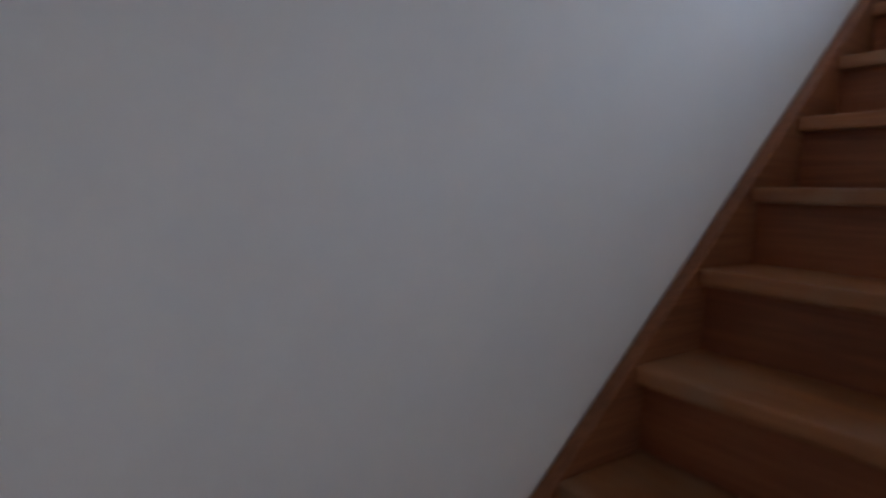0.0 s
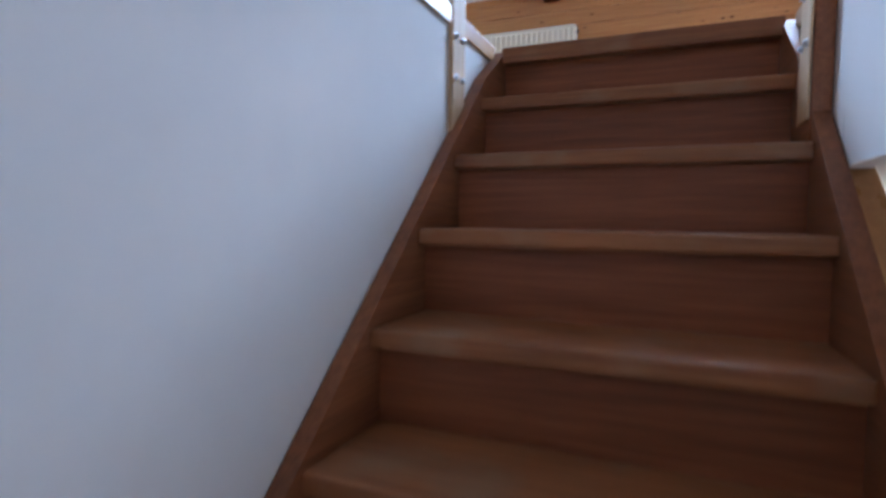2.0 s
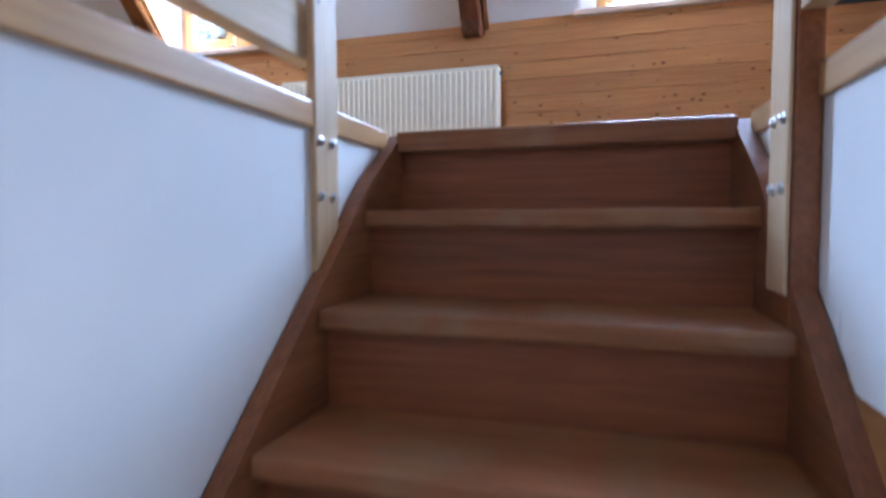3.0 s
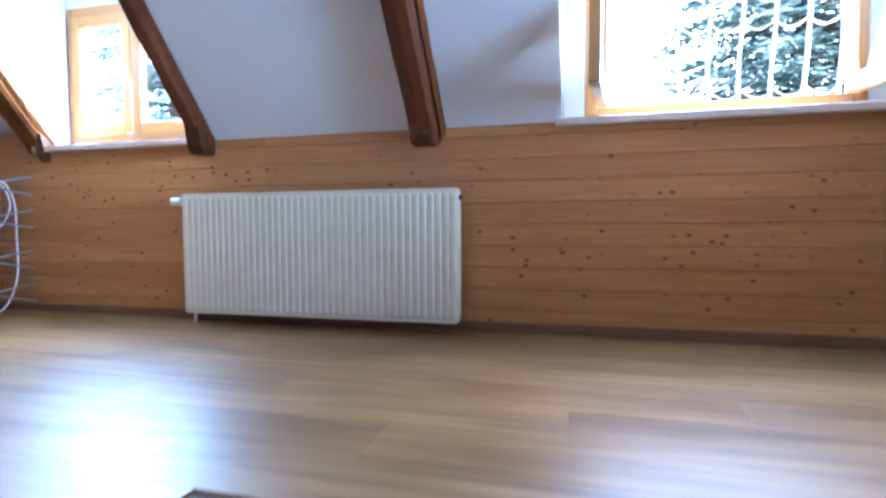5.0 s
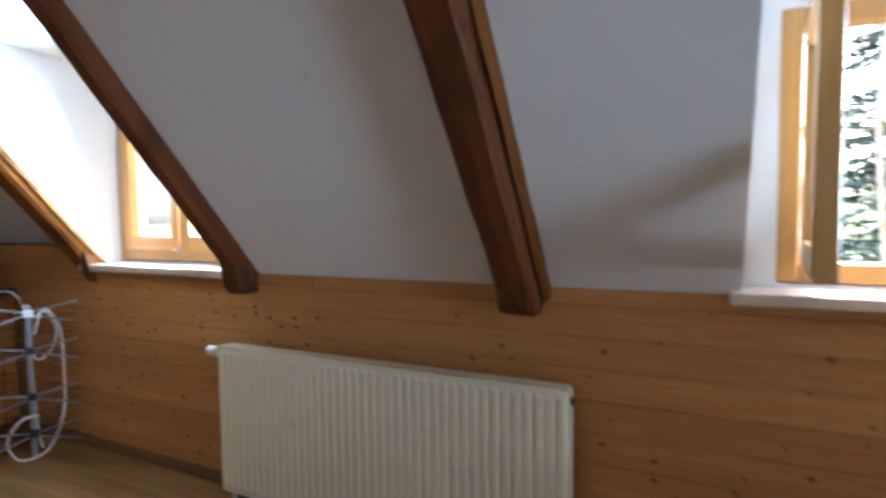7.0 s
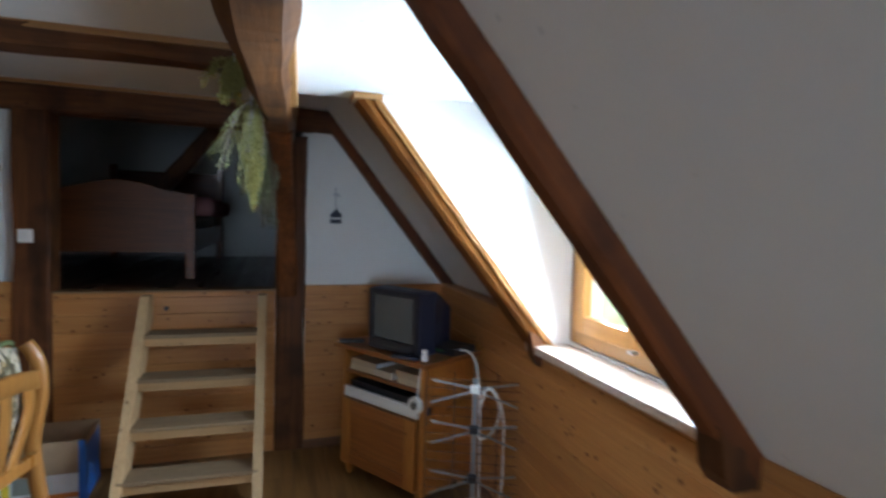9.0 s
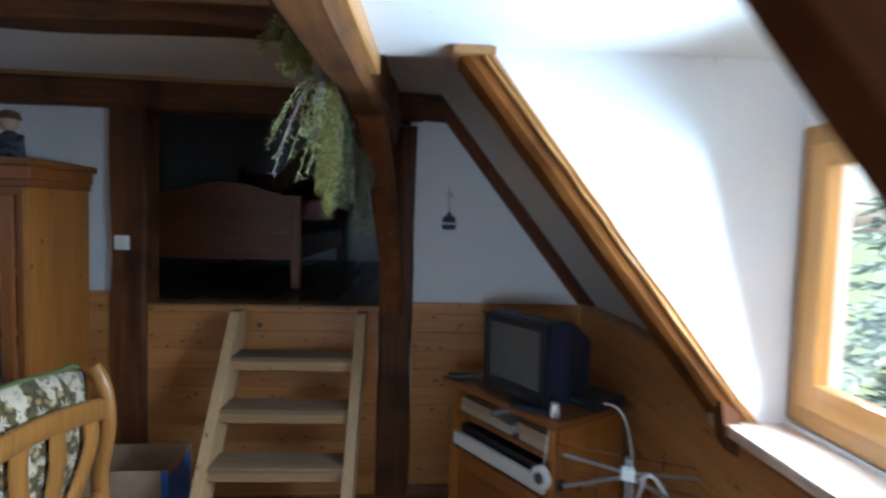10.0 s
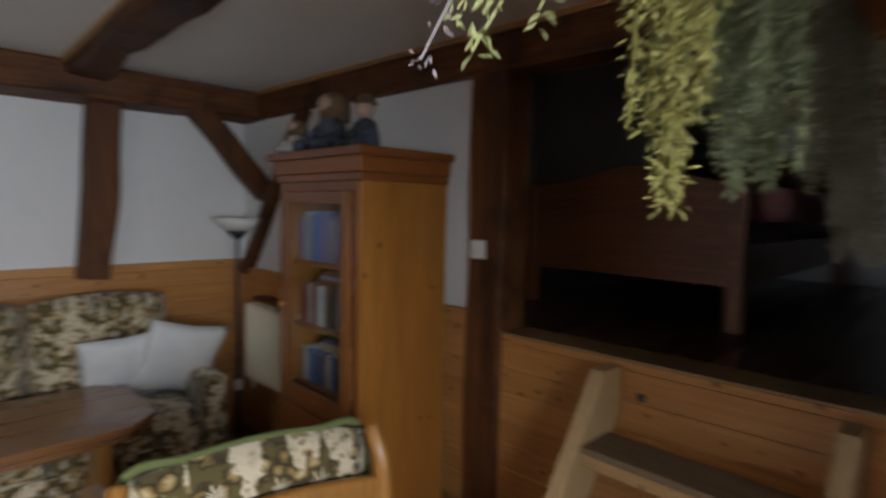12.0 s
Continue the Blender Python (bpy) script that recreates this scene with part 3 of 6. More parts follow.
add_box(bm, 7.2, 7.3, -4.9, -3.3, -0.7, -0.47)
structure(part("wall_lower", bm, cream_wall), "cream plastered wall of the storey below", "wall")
bm = bmesh.new()
add_box(bm, WX0 - 0.1, 7.3, -6.2, -4.32, -0.47, -0.40)
structure(part("ceiling_lower", bm, white_wall), "white ceiling of the storey below", "ceiling")

# ---- stairs ----
RISE, GOING = 0.20, 0.2215
stairs = thing("staircase", "steep dark reddish-brown wooden closed staircase with worn treads", "stairs")
for k in range(1, 13):
    zt = -RISE * k - 0.012
    yn = WY - GOING * k + 0.008
    box_part("tread", WX0 + 0.03, WX1 - 0.032, yn - 0.012, yn + GOING + 0.035, zt - 0.04, zt, stair_x, stairs, bevel=0.009)
for k in range(0, 13):
    zt = -RISE * k - 0.012
    yn = WY - GOING * k + 0.008
    low = -RISE * (k + 1) - 0.012
    box_part("riser", WX0 + 0.03, WX1 - 0.032, yn + 0.028, yn + 0.046, low - 0.012, zt - 0.036, riser_x, stairs, bevel=0)
box_part("landing_nosing", WX0 + 0.03, WX1 - 0.03, WY - 0.004, WY + 0.10, -0.05, 0.006, stair_x, stairs, bevel=0.008)
for x0, x1 in ((WX0 - 0.002, WX0 + 0.034), (WX1 - 0.036, WX1)):
    bm = bmesh.new()
    n = 13
    y0, z0 = WY + 0.03, 0.0
    y1, z1 = WY - GOING * n, -RISE * n
    add_prism(bm, [(y0, z0 + 0.0), (y0, -0.40), (y1 + 0.38, z1), (y1 + 0.03, z1), (y0 - 0.22, z0 - 0.145)], x0, x1, lambda a, b, d: (d, a, b))
    part("stringer", bm, stringer_y, stairs)

bm = bmesh.new()
add_prism(bm, [(-2.20, -0.46), (-2.20, -0.56), (-4.35, -2.46), (-4.35, -2.31)], WX1 + 0.006, WX1 + 0.066, lambda a, b, d: (d, a, b))
tagged(part("stair_side_board", bm, handrail_m), "honey-coloured varnished wooden board along the stair side", "board")

# edge boards of the stairwell
def edge_board(x0, x1, y0, y1, mat):
    ob = box_part("trim", x0, x1, y0, y1, -0.045, 0.008, mat, None, "", 0.004)
    structure(ob, "light pine edging board round the stairwell", "trim")


edge_board(WX0 - 0.16, WX0 + 0.004, -4.0, WY, handrail_m)
edge_board(WX1 - 0.006, WX1 + 0.16, -4.0, WY, handrail_m)


def newel(x0, x1, y0, y1, bolt_x, side, label):
    post = thing("newel_post", label, "post", "stairwell posts")
    box_part("post", x0, x1, y0, y1, -0.36, 1.0, raw_z, post, bevel=0.005)
    for dy in (0.02, 0.07):
        for z in (-0.07, -0.185):
            bm = bmesh.new()
            add_lathe(bm, [(0.011, 0.0), (0.011, 0.002), (0.007, 0.003), (0.007, 0.008), (0.0035, 0.009)], 6)
            for v in bm.verts:
                v.co = Vector((bolt_x + side * v.co.z, y0 + dy + v.co.x, z + v.co.y))
            part("bolt", bm, steel, post, "zinc-plated bolt head")


newel(WX0 - 0.012, WX0 + 0.008, -2.15, -2.05, WX0 + 0.008, 1, "light raw pine post bolted to the stairwell wall")
newel(WX1 - 0.046, WX1 - 0.0385, -2.15, -2.05, WX1 - 0.046, -1, "light raw pine post bolted to the stairwell edge")

ob = box_part("stair_post", WX1 - 0.038, WX1 + 0.0025, -2.153, -2.06, -0.47, 1.0, stringer_y, None, "", 0.004)
tagged(ob, "dark reddish-brown timber post at the stairwell edge", "post")


def guard_rail(x0, x1, label, y1=-2.10, tall=0.115):
    rail = thing("guard_rail", label, "railing", "stairwell rails")
    for z in (0.09, 0.48, 0.86):
        box_part("rail", x0, x1, -4.0, y1, z, z + tall, raw_y, rail, bevel=0.006)
    box_part("post", x0 - 0.01, x1 + 0.01, -4.0, -3.92, 0.008, 1.0, raw_z, rail, bevel=0.005)


guard_rail(WX0 - 0.058, WX0 - 0.0125, "light raw pine rails guarding the stairwell")
guard_rail(WX1 - 0.036, WX1 + 0.008, "light raw pine rails guarding the stairwell", -2.1555, 0.066)

# ---- knee wall boards ----
BOARD = 0.0958


def boards(parent, name, spans, z_top, mat, to_m, thick=0.016, z_low=0.0, seed=3):
    """Rows of tongue-and-groove boards, each an object of its own, over the spans (a0, a1) along local x."""
    rnd = random.Random(seed)
    meshes = {}
    z = z_low
    while z < z_top - 0.02:
        hgt = min(BOARD, z_top - z)
        for a0, a1 in spans:
            key = (round(a1 - a0, 3), round(hgt, 4))
            if key not in meshes:
                b2 = bmesh.new()
                L = a1 - a0
                prof = [(0, 0.0007), (-thick + 0.0025, 0.0007), (-thick, 0.003), (-thick, hgt - 0.002), (-thick + 0.0025, hgt), (0, hgt)]
                add_prism(b2, prof, 0.0008, L - 0.0008, lambda a, b, d: (d, a, b))
                meshes[key] = finish("board", b2, mat)
            ob = new("board", meshes[key])
            ob.parent = parent
            ob.matrix_basis = to_m @ Matrix.Translation((a0, 0, z))
        z += BOARD


boards(knee_wall, "board", [(-0.2, 1.165)], 1.012, pine_x, Matrix.Translation((0, 0.016, 0)), z_low=KNEE)
boards(knee_wall, "board", [(-0.2, 2.61), (2.61, 5.5), (5.5, EAST)], KNEE, pine_x, Matrix.Translation((0, 0.016, 0)))
ob = box_part("baseboard", -0.12, EAST, -0.018, -0.001, 0, 0.045, base_m, None, "", 0.004)
structure(ob, "brown wooden baseboard under the knee wall", "baseboard")

# ---- timbers ----
def rafter(x0, x1, proud, deep, y_low, y_top, label, seed, sl=SLOPE, splay=0.0):
    """A rafter along the slope, standing proud of it by `proud` and reaching `deep` behind it."""
    bm = bmesh.new()
    c = math.hypot(1, sl)
    x_right = x1
    ny, nz = -sl / c, -1 / c
    rnd = random.Random(seed)
    n = 14
    rings = []
    for i in range(n + 1):
        y = y_low + (y_top - y_low) * i / n
        base = Vector((0, y, KNEE + 0.01 - sl * y))
        x1 = x_right + splay * i / n
        j = lambda s=0.0028: rnd.uniform(-s, s)
        ch = 0.016
        sec = [(x0, -deep), (x1, -deep), (x1 + j(), proud - ch), (x1 - ch + j(), proud + j()), (x0 + ch + j(), proud + j()), (x0 + j(), proud - ch)]
        rings.append([bm.verts.new(base + Vector((a, ny * d, nz * d))) for a, d in sec])
    for q, w in zip(rings, rings[1:]):
        for k in range(6):
            bm.faces.new((q[k], q[(k + 1) % 6], w[(k + 1) % 6], w[k]))
    bm.faces.new(rings[0][::-1])
    bm.faces.new(rings[-1])
    return tagged(part("rafter", bm, beam_r), label, "beam", "rafters")


def rafter_foot(parent, x, s, w=0.09):
    """The sawn lower end of a rafter against the boards."""
    bm = bmesh.new()
    add_prism(bm, [(-0.002, 0.955), (-0.002, 0.835), (-0.075 + s, 0.835), (-0.10 + s, 0.87), (-0.12 + s, 0.985)], x, x + w, lambda a, b, d: (d, a, b))
    part("foot", bm, beam_z, parent, "dark sawn end of the rafter")


first = rafter(1.095, 1.237, 0.018, 0.13, 0.03, -0.765, "hewn orange-brown rafter beside the dormer", 2)
first.data.materials[0] = rafter_m
rafter_foot(first, 1.205, 0.065, 0.055)
side = rafter(1.238, 1.254, -0.024, 0.046, 0.02, -0.74, "thin orange-brown strip along the rafter", 9)
side.data.materials[0] = trim_y
ob = box_part("beam_trim", 1.135, 1.256, -0.80, -0.69, 1.872, 1.893, trim_x, None, "", 0.003)
structure(ob, "orange-brown wooden trim over the rafter's head", "trim")
rafter_foot(rafter(2.237, 2.325, 0.066, 0.02, 0.03, -0.86, "dark hewn rafter standing proud of the white ceiling", 3, 1.21), 2.241, 0.0, 0.082)
rafter_foot(rafter(3.385, 3.506, 0.095, 0.02, 0.03, -0.86, "dark hewn rafter standing proud of the white ceiling", 4), 3.389, 0.0, 0.096)
side = rafter(3.504, 3.528, 0.050, 0.02, 0.02, -0.86, "lighter brown batten beside the rafter", 6, splay=0.012)
side.data.materials[0] = rafter_m
rafter_foot(rafter(5.30, 5.40, 0.095, 0.02, 0.03, -0.86, "dark hewn rafter standing proud of the white ceiling", 5), 5.304, 0.0)
beam("purlin", [(-0.1, -1.04, 1.905), (0.9, -1.06, 1.90), (1.7, -1.098, 1.905), (2.3, -1.11, 1.90), (3.6, -1.11, 1.90), (EAST, -1.11, 1.90)], 0.145, 0.19, purlin_m,
     "hewn dark brown purlin along the ceiling's edge", wobble=0.012, seed=11, cham=0.03)
bm = bmesh.new()
add_beam(bm, [(1.13, -1.012, 1.868), (2.24, -1.055, 1.868)], 0.04, 0.055, (0, 0, 1), 0.001, 0.004, 17)
ob = part("dormer_trim", bm, trim_x)
structure(ob, "orange-brown wooden trim along the purlin", "trim")
beam("collar_beam", [(0.85, -4.2, 2.07), (0.875, -3.4, 2.08), (0.885, -2.2, 2.07), (0.885, -1.12, 2.065)], 0.16, 0.10, beam_y, "hewn dark collar beam under the flat ceiling", wobble=0.012, seed=12, cham=0.02)
ob = box_part("beam_trim", 0.948, 0.966, -4.1, -1.16, 2.075, 2.1, trim_y, None, "", 0.003)
structure(ob, "orange-brown wooden trim along the collar beam", "trim")
beam("collar_beam", [(3.44, -4.2, 2.05), (3.44, -1.14, 2.05)], 0.16, 0.10, beam_y, "hewn dark collar beam under the flat ceiling", wobble=0.012, seed=13)
beam("far_purlin", [(-0.1, -4.13, 2.02), (2.0, -4.15, 2.02), (EAST, -4.15, 2.02)], 0.26, 0.165, beam_x, "dark hewn purlin along the far wall", wobble=0.01, seed=14)
beam("brace", spline([(-0.13, -1.0, 0.98), (-0.01, -1.005, 1.22), (0.17, -1.02, 1.48), (0.42, -1.04, 1.69), (0.70, -1.06, 1.85)], 3), 0.108, 0.12, brace_m,
     "curved red-brown timber brace between post and purlin", up=(1, 0, -0.6), wobble=0.004, seed=15)


def gable_beam(name, x0, x1, y0, y1, z0, z1, mat, label, seed):
    bm = bmesh.new()
    if (z1 - z0) > (y1 - y0):
        add_beam(bm, [((x0 + x1) / 2, (y0 + y1) / 2, z0), ((x0 + x1) / 2, (y0 + y1) / 2, z1)], y1 - y0, x1 - x0, (1, 0, 0), 0.006, 0.012, seed)
    else:
        add_beam(bm, [((x0 + x1) / 2, y0, (z0 + z1) / 2), ((x0 + x1) / 2, y1, (z0 + z1) / 2)], x1 - x0, z1 - z0, (0, 0, 1), 0.006, 0.012, seed)
    for v in bm.verts:
        v.co = GABLE @ v.co
    return tagged(part(name, bm, mat), label, "beam")


gable_beam("gable_post", -0.13, 0.03, 0.0, 0.175, 0.0, 1.955, beam_z, "dark brown timber post in the gable wall", 21)
gable_beam("gable_post", -0.13, 0.03, 1.315, 1.485, 0.0, 1.92, beam_z, "dark brown timber post in the gable wall", 22)
gable_beam("tie_beam", -0.13, 0.035, -1.9, 1.52, 1.95, 2.09, beam_y, "dark brown tie beam across the gable wall", 23)
gable_beam("tie_beam", -0.12, 0.012, 1.47, 1.665, 1.955, 2.088, beam_y, "short dark brown timber between post and gable rafter", 26)
ob = box_part("beam_trim", 0.036, 0.048, -1.9, 1.3, 2.08, 2.1, trim_y, None, "", 0.002, GABLE)
structure(ob, "orange-brown trim strip above the tie beam", "trim")
bm = bmesh.new()
add_beam(bm, [(-0.035, 1.605, 2.06), (-0.035, 2.46, 0.985)], 0.09, 0.09, (0, 1, 1), 0.004, 0.01, 24)
for v in bm.verts:
    v.co = GABLE @ v.co
tagged(part("gable_rafter", bm, beam_r), "dark brown rafter set in the gable wall", "beam")

# posts and braces of the far wall
beam("far_post", [(0.815, FAR + 0.06, 1.04), (0.775, FAR + 0.08, 1.5), (0.755, FAR + 0.09, 1.945)], 0.15, 0.12, beam_z, "dark tapering timber post in the far wall", up=(0, 1, 0), seed=31)
beam("far_brace", [(0.36, -4.07, 1.99), (-0.05, -4.03, 1.50)], 0.11, 0.12, beam_z, "dark diagonal timber brace in the far wall", up=(0, 1, 0), seed=32)
beam("gable_rafter", [(-0.02, -4.21, 1.03), (-0.05, -3.56, 1.96)], 0.09, 0.09, beam_z, "dark brown rafter set in the gable wall", up=(1, 0, 0), seed=33)
beam("bedroom_brace", [(-1.5, -1.25, 2.5), (-1.5, -2.2, 1.3)], 0.12, 0.10, beam_z, "dark diagonal timber in the unlit bedroom", up=(1, 0, 0), seed=34)

# ---- gable and far-wall boards ----
gable_boards = structure(thing("wall_gable_cladding", "", ""), "knotty pine boards on the gable wall", "wall")
turn = GABLE @ Matrix.Rotation(radians(90), 4, 'Z')
boards(gable_boards, "board", [(-2.0, 0.0)], 1.06, pine_x, turn @ Matrix.Translation((0, -0.001, 0)), seed=5)
boards(gable_boards, "board", [(0.175, 1.315)], 0.985, pine_x, turn @ Matrix.Translation((0, -0.001, 0)), seed=6)
boards(gable_boards, "board", [(1.485, 2.42)], 1.015, pine_x, turn @ Matrix.Translation((0, -0.001, 0)), seed=7)
ob = box_part("threshold", -0.13, 0.021, 0.17, 1.32, 0.986, 0.995, beam_trim_m, None, "", 0.003, GABLE)
structure(ob, "thin worn brown threshold of the raised bedroom", "trim")
for y0, y1 in ((-2.0, 0.0), (1.485, 2.42)):
    ob = box_part("baseboard", 0.018, 0.034, y0, y1, 0, 0.05, base_m, None, "", 0.003, GABLE)
    structure(ob, "brown wooden baseboard under the gable wall", "baseboard")
far_boards = structure(thing("wall_far_cladding", "", ""), "knotty pine boards on the far wall", "wall")
boards(far_boards, "board", [(-0.1, 3.2), (3.2, EAST)], 1.10, pine_x, Matrix.Translation((0, FAR, 0)) @ Matrix.Diagonal((1, -1, 1, 1)), seed=8)


# ---- windows ----
def bar(name, x0, x1, y0, y1, z0, z1, mat, parent, bevel=0.006, m=None):
    return box_part(name, x0, x1, y0, y1, z0, z1, mat, parent, "", bevel, m)


def sash(parent, w, h, m, handle=True):
    """A casement in its own frame: hinge at x = 0, width along x, glass in the x-z plane."""
    s = new("sash")
    s.parent = parent
    s.matrix_basis = m
    t, st = 0.045, 0.058
    bar("stile", 0, st, -t / 2, t / 2, 0, h, frame_z, s)
    bar("stile", w - st, w, -t / 2, t / 2, 0, h, frame_z, s)
    bar("rail", st, w - st, -t / 2, t / 2, 0, st + 0.012, frame_x, s)
    bar("rail", st, w - st, -t / 2, t / 2, h - st, h, frame_x, s)
    bm = bmesh.new()
    add_box(bm, st - 0.004, w - st + 0.004, -0.004, 0.004, st, h - st + 0.004)
    p = part("pane", bm, pane_m, s, "clear window glass")
    p.visible_shadow = False
    if handle:
        bm = bmesh.new()
        add_box(bm, w - 0.045, w - 0.02, -t / 2 - 0.012, -t / 2, h * 0.5 - 0.03, h * 0.5 + 0.03, 0.003)
        add_box(bm, w - 0.04, w - 0.025, -t / 2 - 0.035, -t / 2 - 0.012, h * 0.5 - 0.09, h * 0.5 + 0.01, 0.005)
        part("window_handle", bm, steel, s, "grey metal window handle")
    return s


def window(name, x0, x1, z0, z1, label):
    w = structure(new(name), label, "window")
    y0, y1 = WIN_Y + 0.0, WIN_Y + 0.075
    f = 0.055
    bar("window_frame", x0, x0 + f, y0, y1, z0, z1, frame_z, w)
    bar("window_frame", x1 - f, x1, y0, y1, z0, z1, frame_z, w)
    bar("window_frame", x0 + f, x1 - f, y0, y1, z1 - f, z1, frame_x, w)
    bar("window_frame", x0 + f, x1 - f, y0, y1, z0, z0 + f, frame_x, w)
    return w


w1 = window("window_1", 1.225, 2.145, 0.935, 1.72, "closed varnished pine dormer window with two casements")
sash(w1, 0.405, 0.685, Matrix.Translation((1.275, WIN_Y + 0.02, 0.985)), False)
sash(w1, 0.405, 0.685, Matrix.Translation((1.69, WIN_Y + 0.02, 0.985)), False)
bar("latch", 1.67, 1.70, WIN_Y - 0.03, WIN_Y - 0.004, 0.985, 0.998, steel, w1, 0.003)
w2 = window("window_2", 4.13, 5.21, 0.935, 1.68, "varnished pine dormer window with both casements swung open")
sash(w2, 0.48, 0.63, Matrix.Translation((4.207, WIN_Y - 0.01, 0.985)) @ Matrix.Rotation(radians(-95), 4, 'Z'), False)
sash(w2, 0.48, 0.63, Matrix.Translation((5.15, WIN_Y - 0.01, 0.985)) @ Matrix.Rotation(radians(-76), 4, 'Z'))

for x0, x1 in ((1.165, 2.30), (4.01, 5.32)):
    bm = bmesh.new()
    add_box(bm, x0, x1, -0.035, WIN_Y - 0.002, 0.888, 0.922, 0.006)
    structure(part("window_sill", bm, sill_m), "pale wooden window sill on the boards", "sill")


def grille():
    g = thing("window_grille", "white-painted wrought-iron window grille with wavy bars", "grille")
    y, x0, gap, n = 0.50, 4.042, 0.134, 9
    for i in range(n + 1):
        x = x0 + i * gap
        wave = [(x + 0.012 * math.sin(6.5 * z + i * 0.6), y, z) for z in (0.86, 0.96, 1.06, 1.17, 1.28, 1.39, 1.5, 1.6, 1.7, 1.8, 1.9, 2.0)]
        bm = bmesh.new()
        add_tube(bm, spline(wave, 3), 0.009, 6)
        part("bar", bm, grille_m, g, smooth=True)
    for z in (1.085, 1.40, 1.70):
        pts = []
        for i in range(n * 10 + 1):
            pts.append(Vector((x0 + i * gap / 10, y - 0.012, z - 0.036 * abs(math.sin(math.pi * i / 10)) + 0.012)))
        bm = bmesh.new()
        vs = [[bm.verts.new(p + Vector((0, dy, dz))) for dy, dz in ((-0.010, -0.003), (0.010, -0.003), (0.010, 0.003), (-0.010, 0.003))] for p in pts]
        for a, b in zip(vs, vs[1:]):
            for k in range(4):
                bm.faces.new((a[k], a[(k + 1) % 4], b[(k + 1) % 4], b[k]))
        bm.faces.new(vs[0])
        bm.faces.new(vs[-1][::-1])
        part("scroll", bm, grille_m, g)
    for z in (0.85, 2.0):
        box_part("mounting", 3.98, 5.32, y - 0.008, y + 0.008, z - 0.011, z + 0.011, grille_m, g)
        for x in (3.99, 5.31):
            box_part("bracket", x - 0.01, x + 0.01, WIN_Y + 0.14, y, z - 0.01, z + 0.01, grille_m, g)


grille()


# ---- radiators ----
def radiator(label, m, w, h, valve=True):
    r = thing("radiator", label, "radiator", "", m)
    n = int(w / 0.0333)
    bm = bmesh.new()
    prof = []
    pitch = w / n
    for i in range(n):
        a = i * pitch
        prof += [(a + 0.002, 0.0), (a + 0.009, -0.005), (a + pitch - 0.009, -0.005), (a + pitch - 0.002, 0.0)]
    z0, z1 = 0.028, h - 0.028
    rows = []
    for z, k in ((0.0, 0.0), (z0 - 0.012, 0.0), (z0, 1.0), (z1, 1.0), (z1 + 0.012, 0.0), (h, 0.0)):
        rows.append([bm.verts.new((a, -0.075 + b * k, z)) for a, b in prof])
    for q, s in zip(rows, rows[1:]):
        for i in range(len(prof) - 1):
            bm.faces.new((q[i], q[i + 1], s[i + 1], s[i]))
    part("panel", bm, enamel, r)
    box_part("panel", 0.004, w - 0.004, -0.02, -0.008, 0, h, enamel, r)
    bm = bmesh.new()
    for i in range(int(w / 0.03)):
        add_box(bm, 0.02 + i * 0.03, 0.023 + i * 0.03, -0.072, -0.022, 0.05, h - 0.03)
    part("convector", bm, enamel, r)
    for x in (0.0, w - 0.004):
        box_part("side_cover", x - 0.002, x + 0.006, -0.074, -0.008, 0.02, h - 0.008, enamel, r)
    bm = bmesh.new()
    for i in range(int(w / 0.018)):
        add_box(bm, 0.01 + i * 0.018, 0.02 + i * 0.018, -0.072, -0.012, h - 0.006, h)
    part("top_grille", bm, enamel, r)
    for x in (0.2, w - 0.2):
        box_part("bracket", x - 0.015, x + 0.015, -0.01, 0.055, 0.06, h - 0.06, steel, r)
    if valve:
        bm = bmesh.new()
        add_tube(bm, [(-0.002, -0.04, h - 0.035), (-0.03, -0.04, h - 0.035)], 0.011, 10)
        part("valve_body", bm, steel, r, "chrome valve body")
        bm = bmesh.new()
        add_tube(bm, [(-0.03, -0.04, h - 0.035), (-0.085, -0.04, h - 0.035)], 0.021, 12)
        part("thermostat", bm, white_p, r, "white thermostat knob")
        bm = bmesh.new()
        add_tube(bm, [(w + 0.012, -0.04, h - 0.04), (w - 0.01, -0.04, h - 0.04)], 0.012, 8)
        part("air_vent", bm, black, r, "dark air vent plug")
    bm = bmesh.new()
    add_tube(bm, [(0.03, -0.04, 0.0), (0.03, -0.04, -0.07)], 0.008, 8)
    part("pipe", bm, white_p, r)


radiator("white ribbed panel radiator on the pine knee wall", Matrix.Translation((2.225, -0.052, 0.05)), 1.385, 0.585)
radiator("white panel radiator low on the gable boards", GABLE @ Matrix.Translation((0.085, -1.55, 0.45)) @ Matrix.Rotation(radians(90), 4, 'Z'), 0.62, 0.43, False)

ob = box_part("trim", 0.019, 0.10, -1.58, -0.90, 0.890, 0.908, beam_y, None, "", 0.003, GABLE)
structure(ob, "dark wooden strip above the gable radiator", "trim")

# ---- small things on the gable ----
sw = thing("light_switch", "white square light switch on the dark post", "switch")
box_part("switch_plate", 0.031, 0.042, 0.03, 0.10, 1.26, 1.33, white_p, sw, bevel=0.005, m=GABLE)
box_part("rocker", 0.042, 0.047, 0.035, 0.09, 1.268, 1.327, white_p, sw, bevel=0.004, m=GABLE)

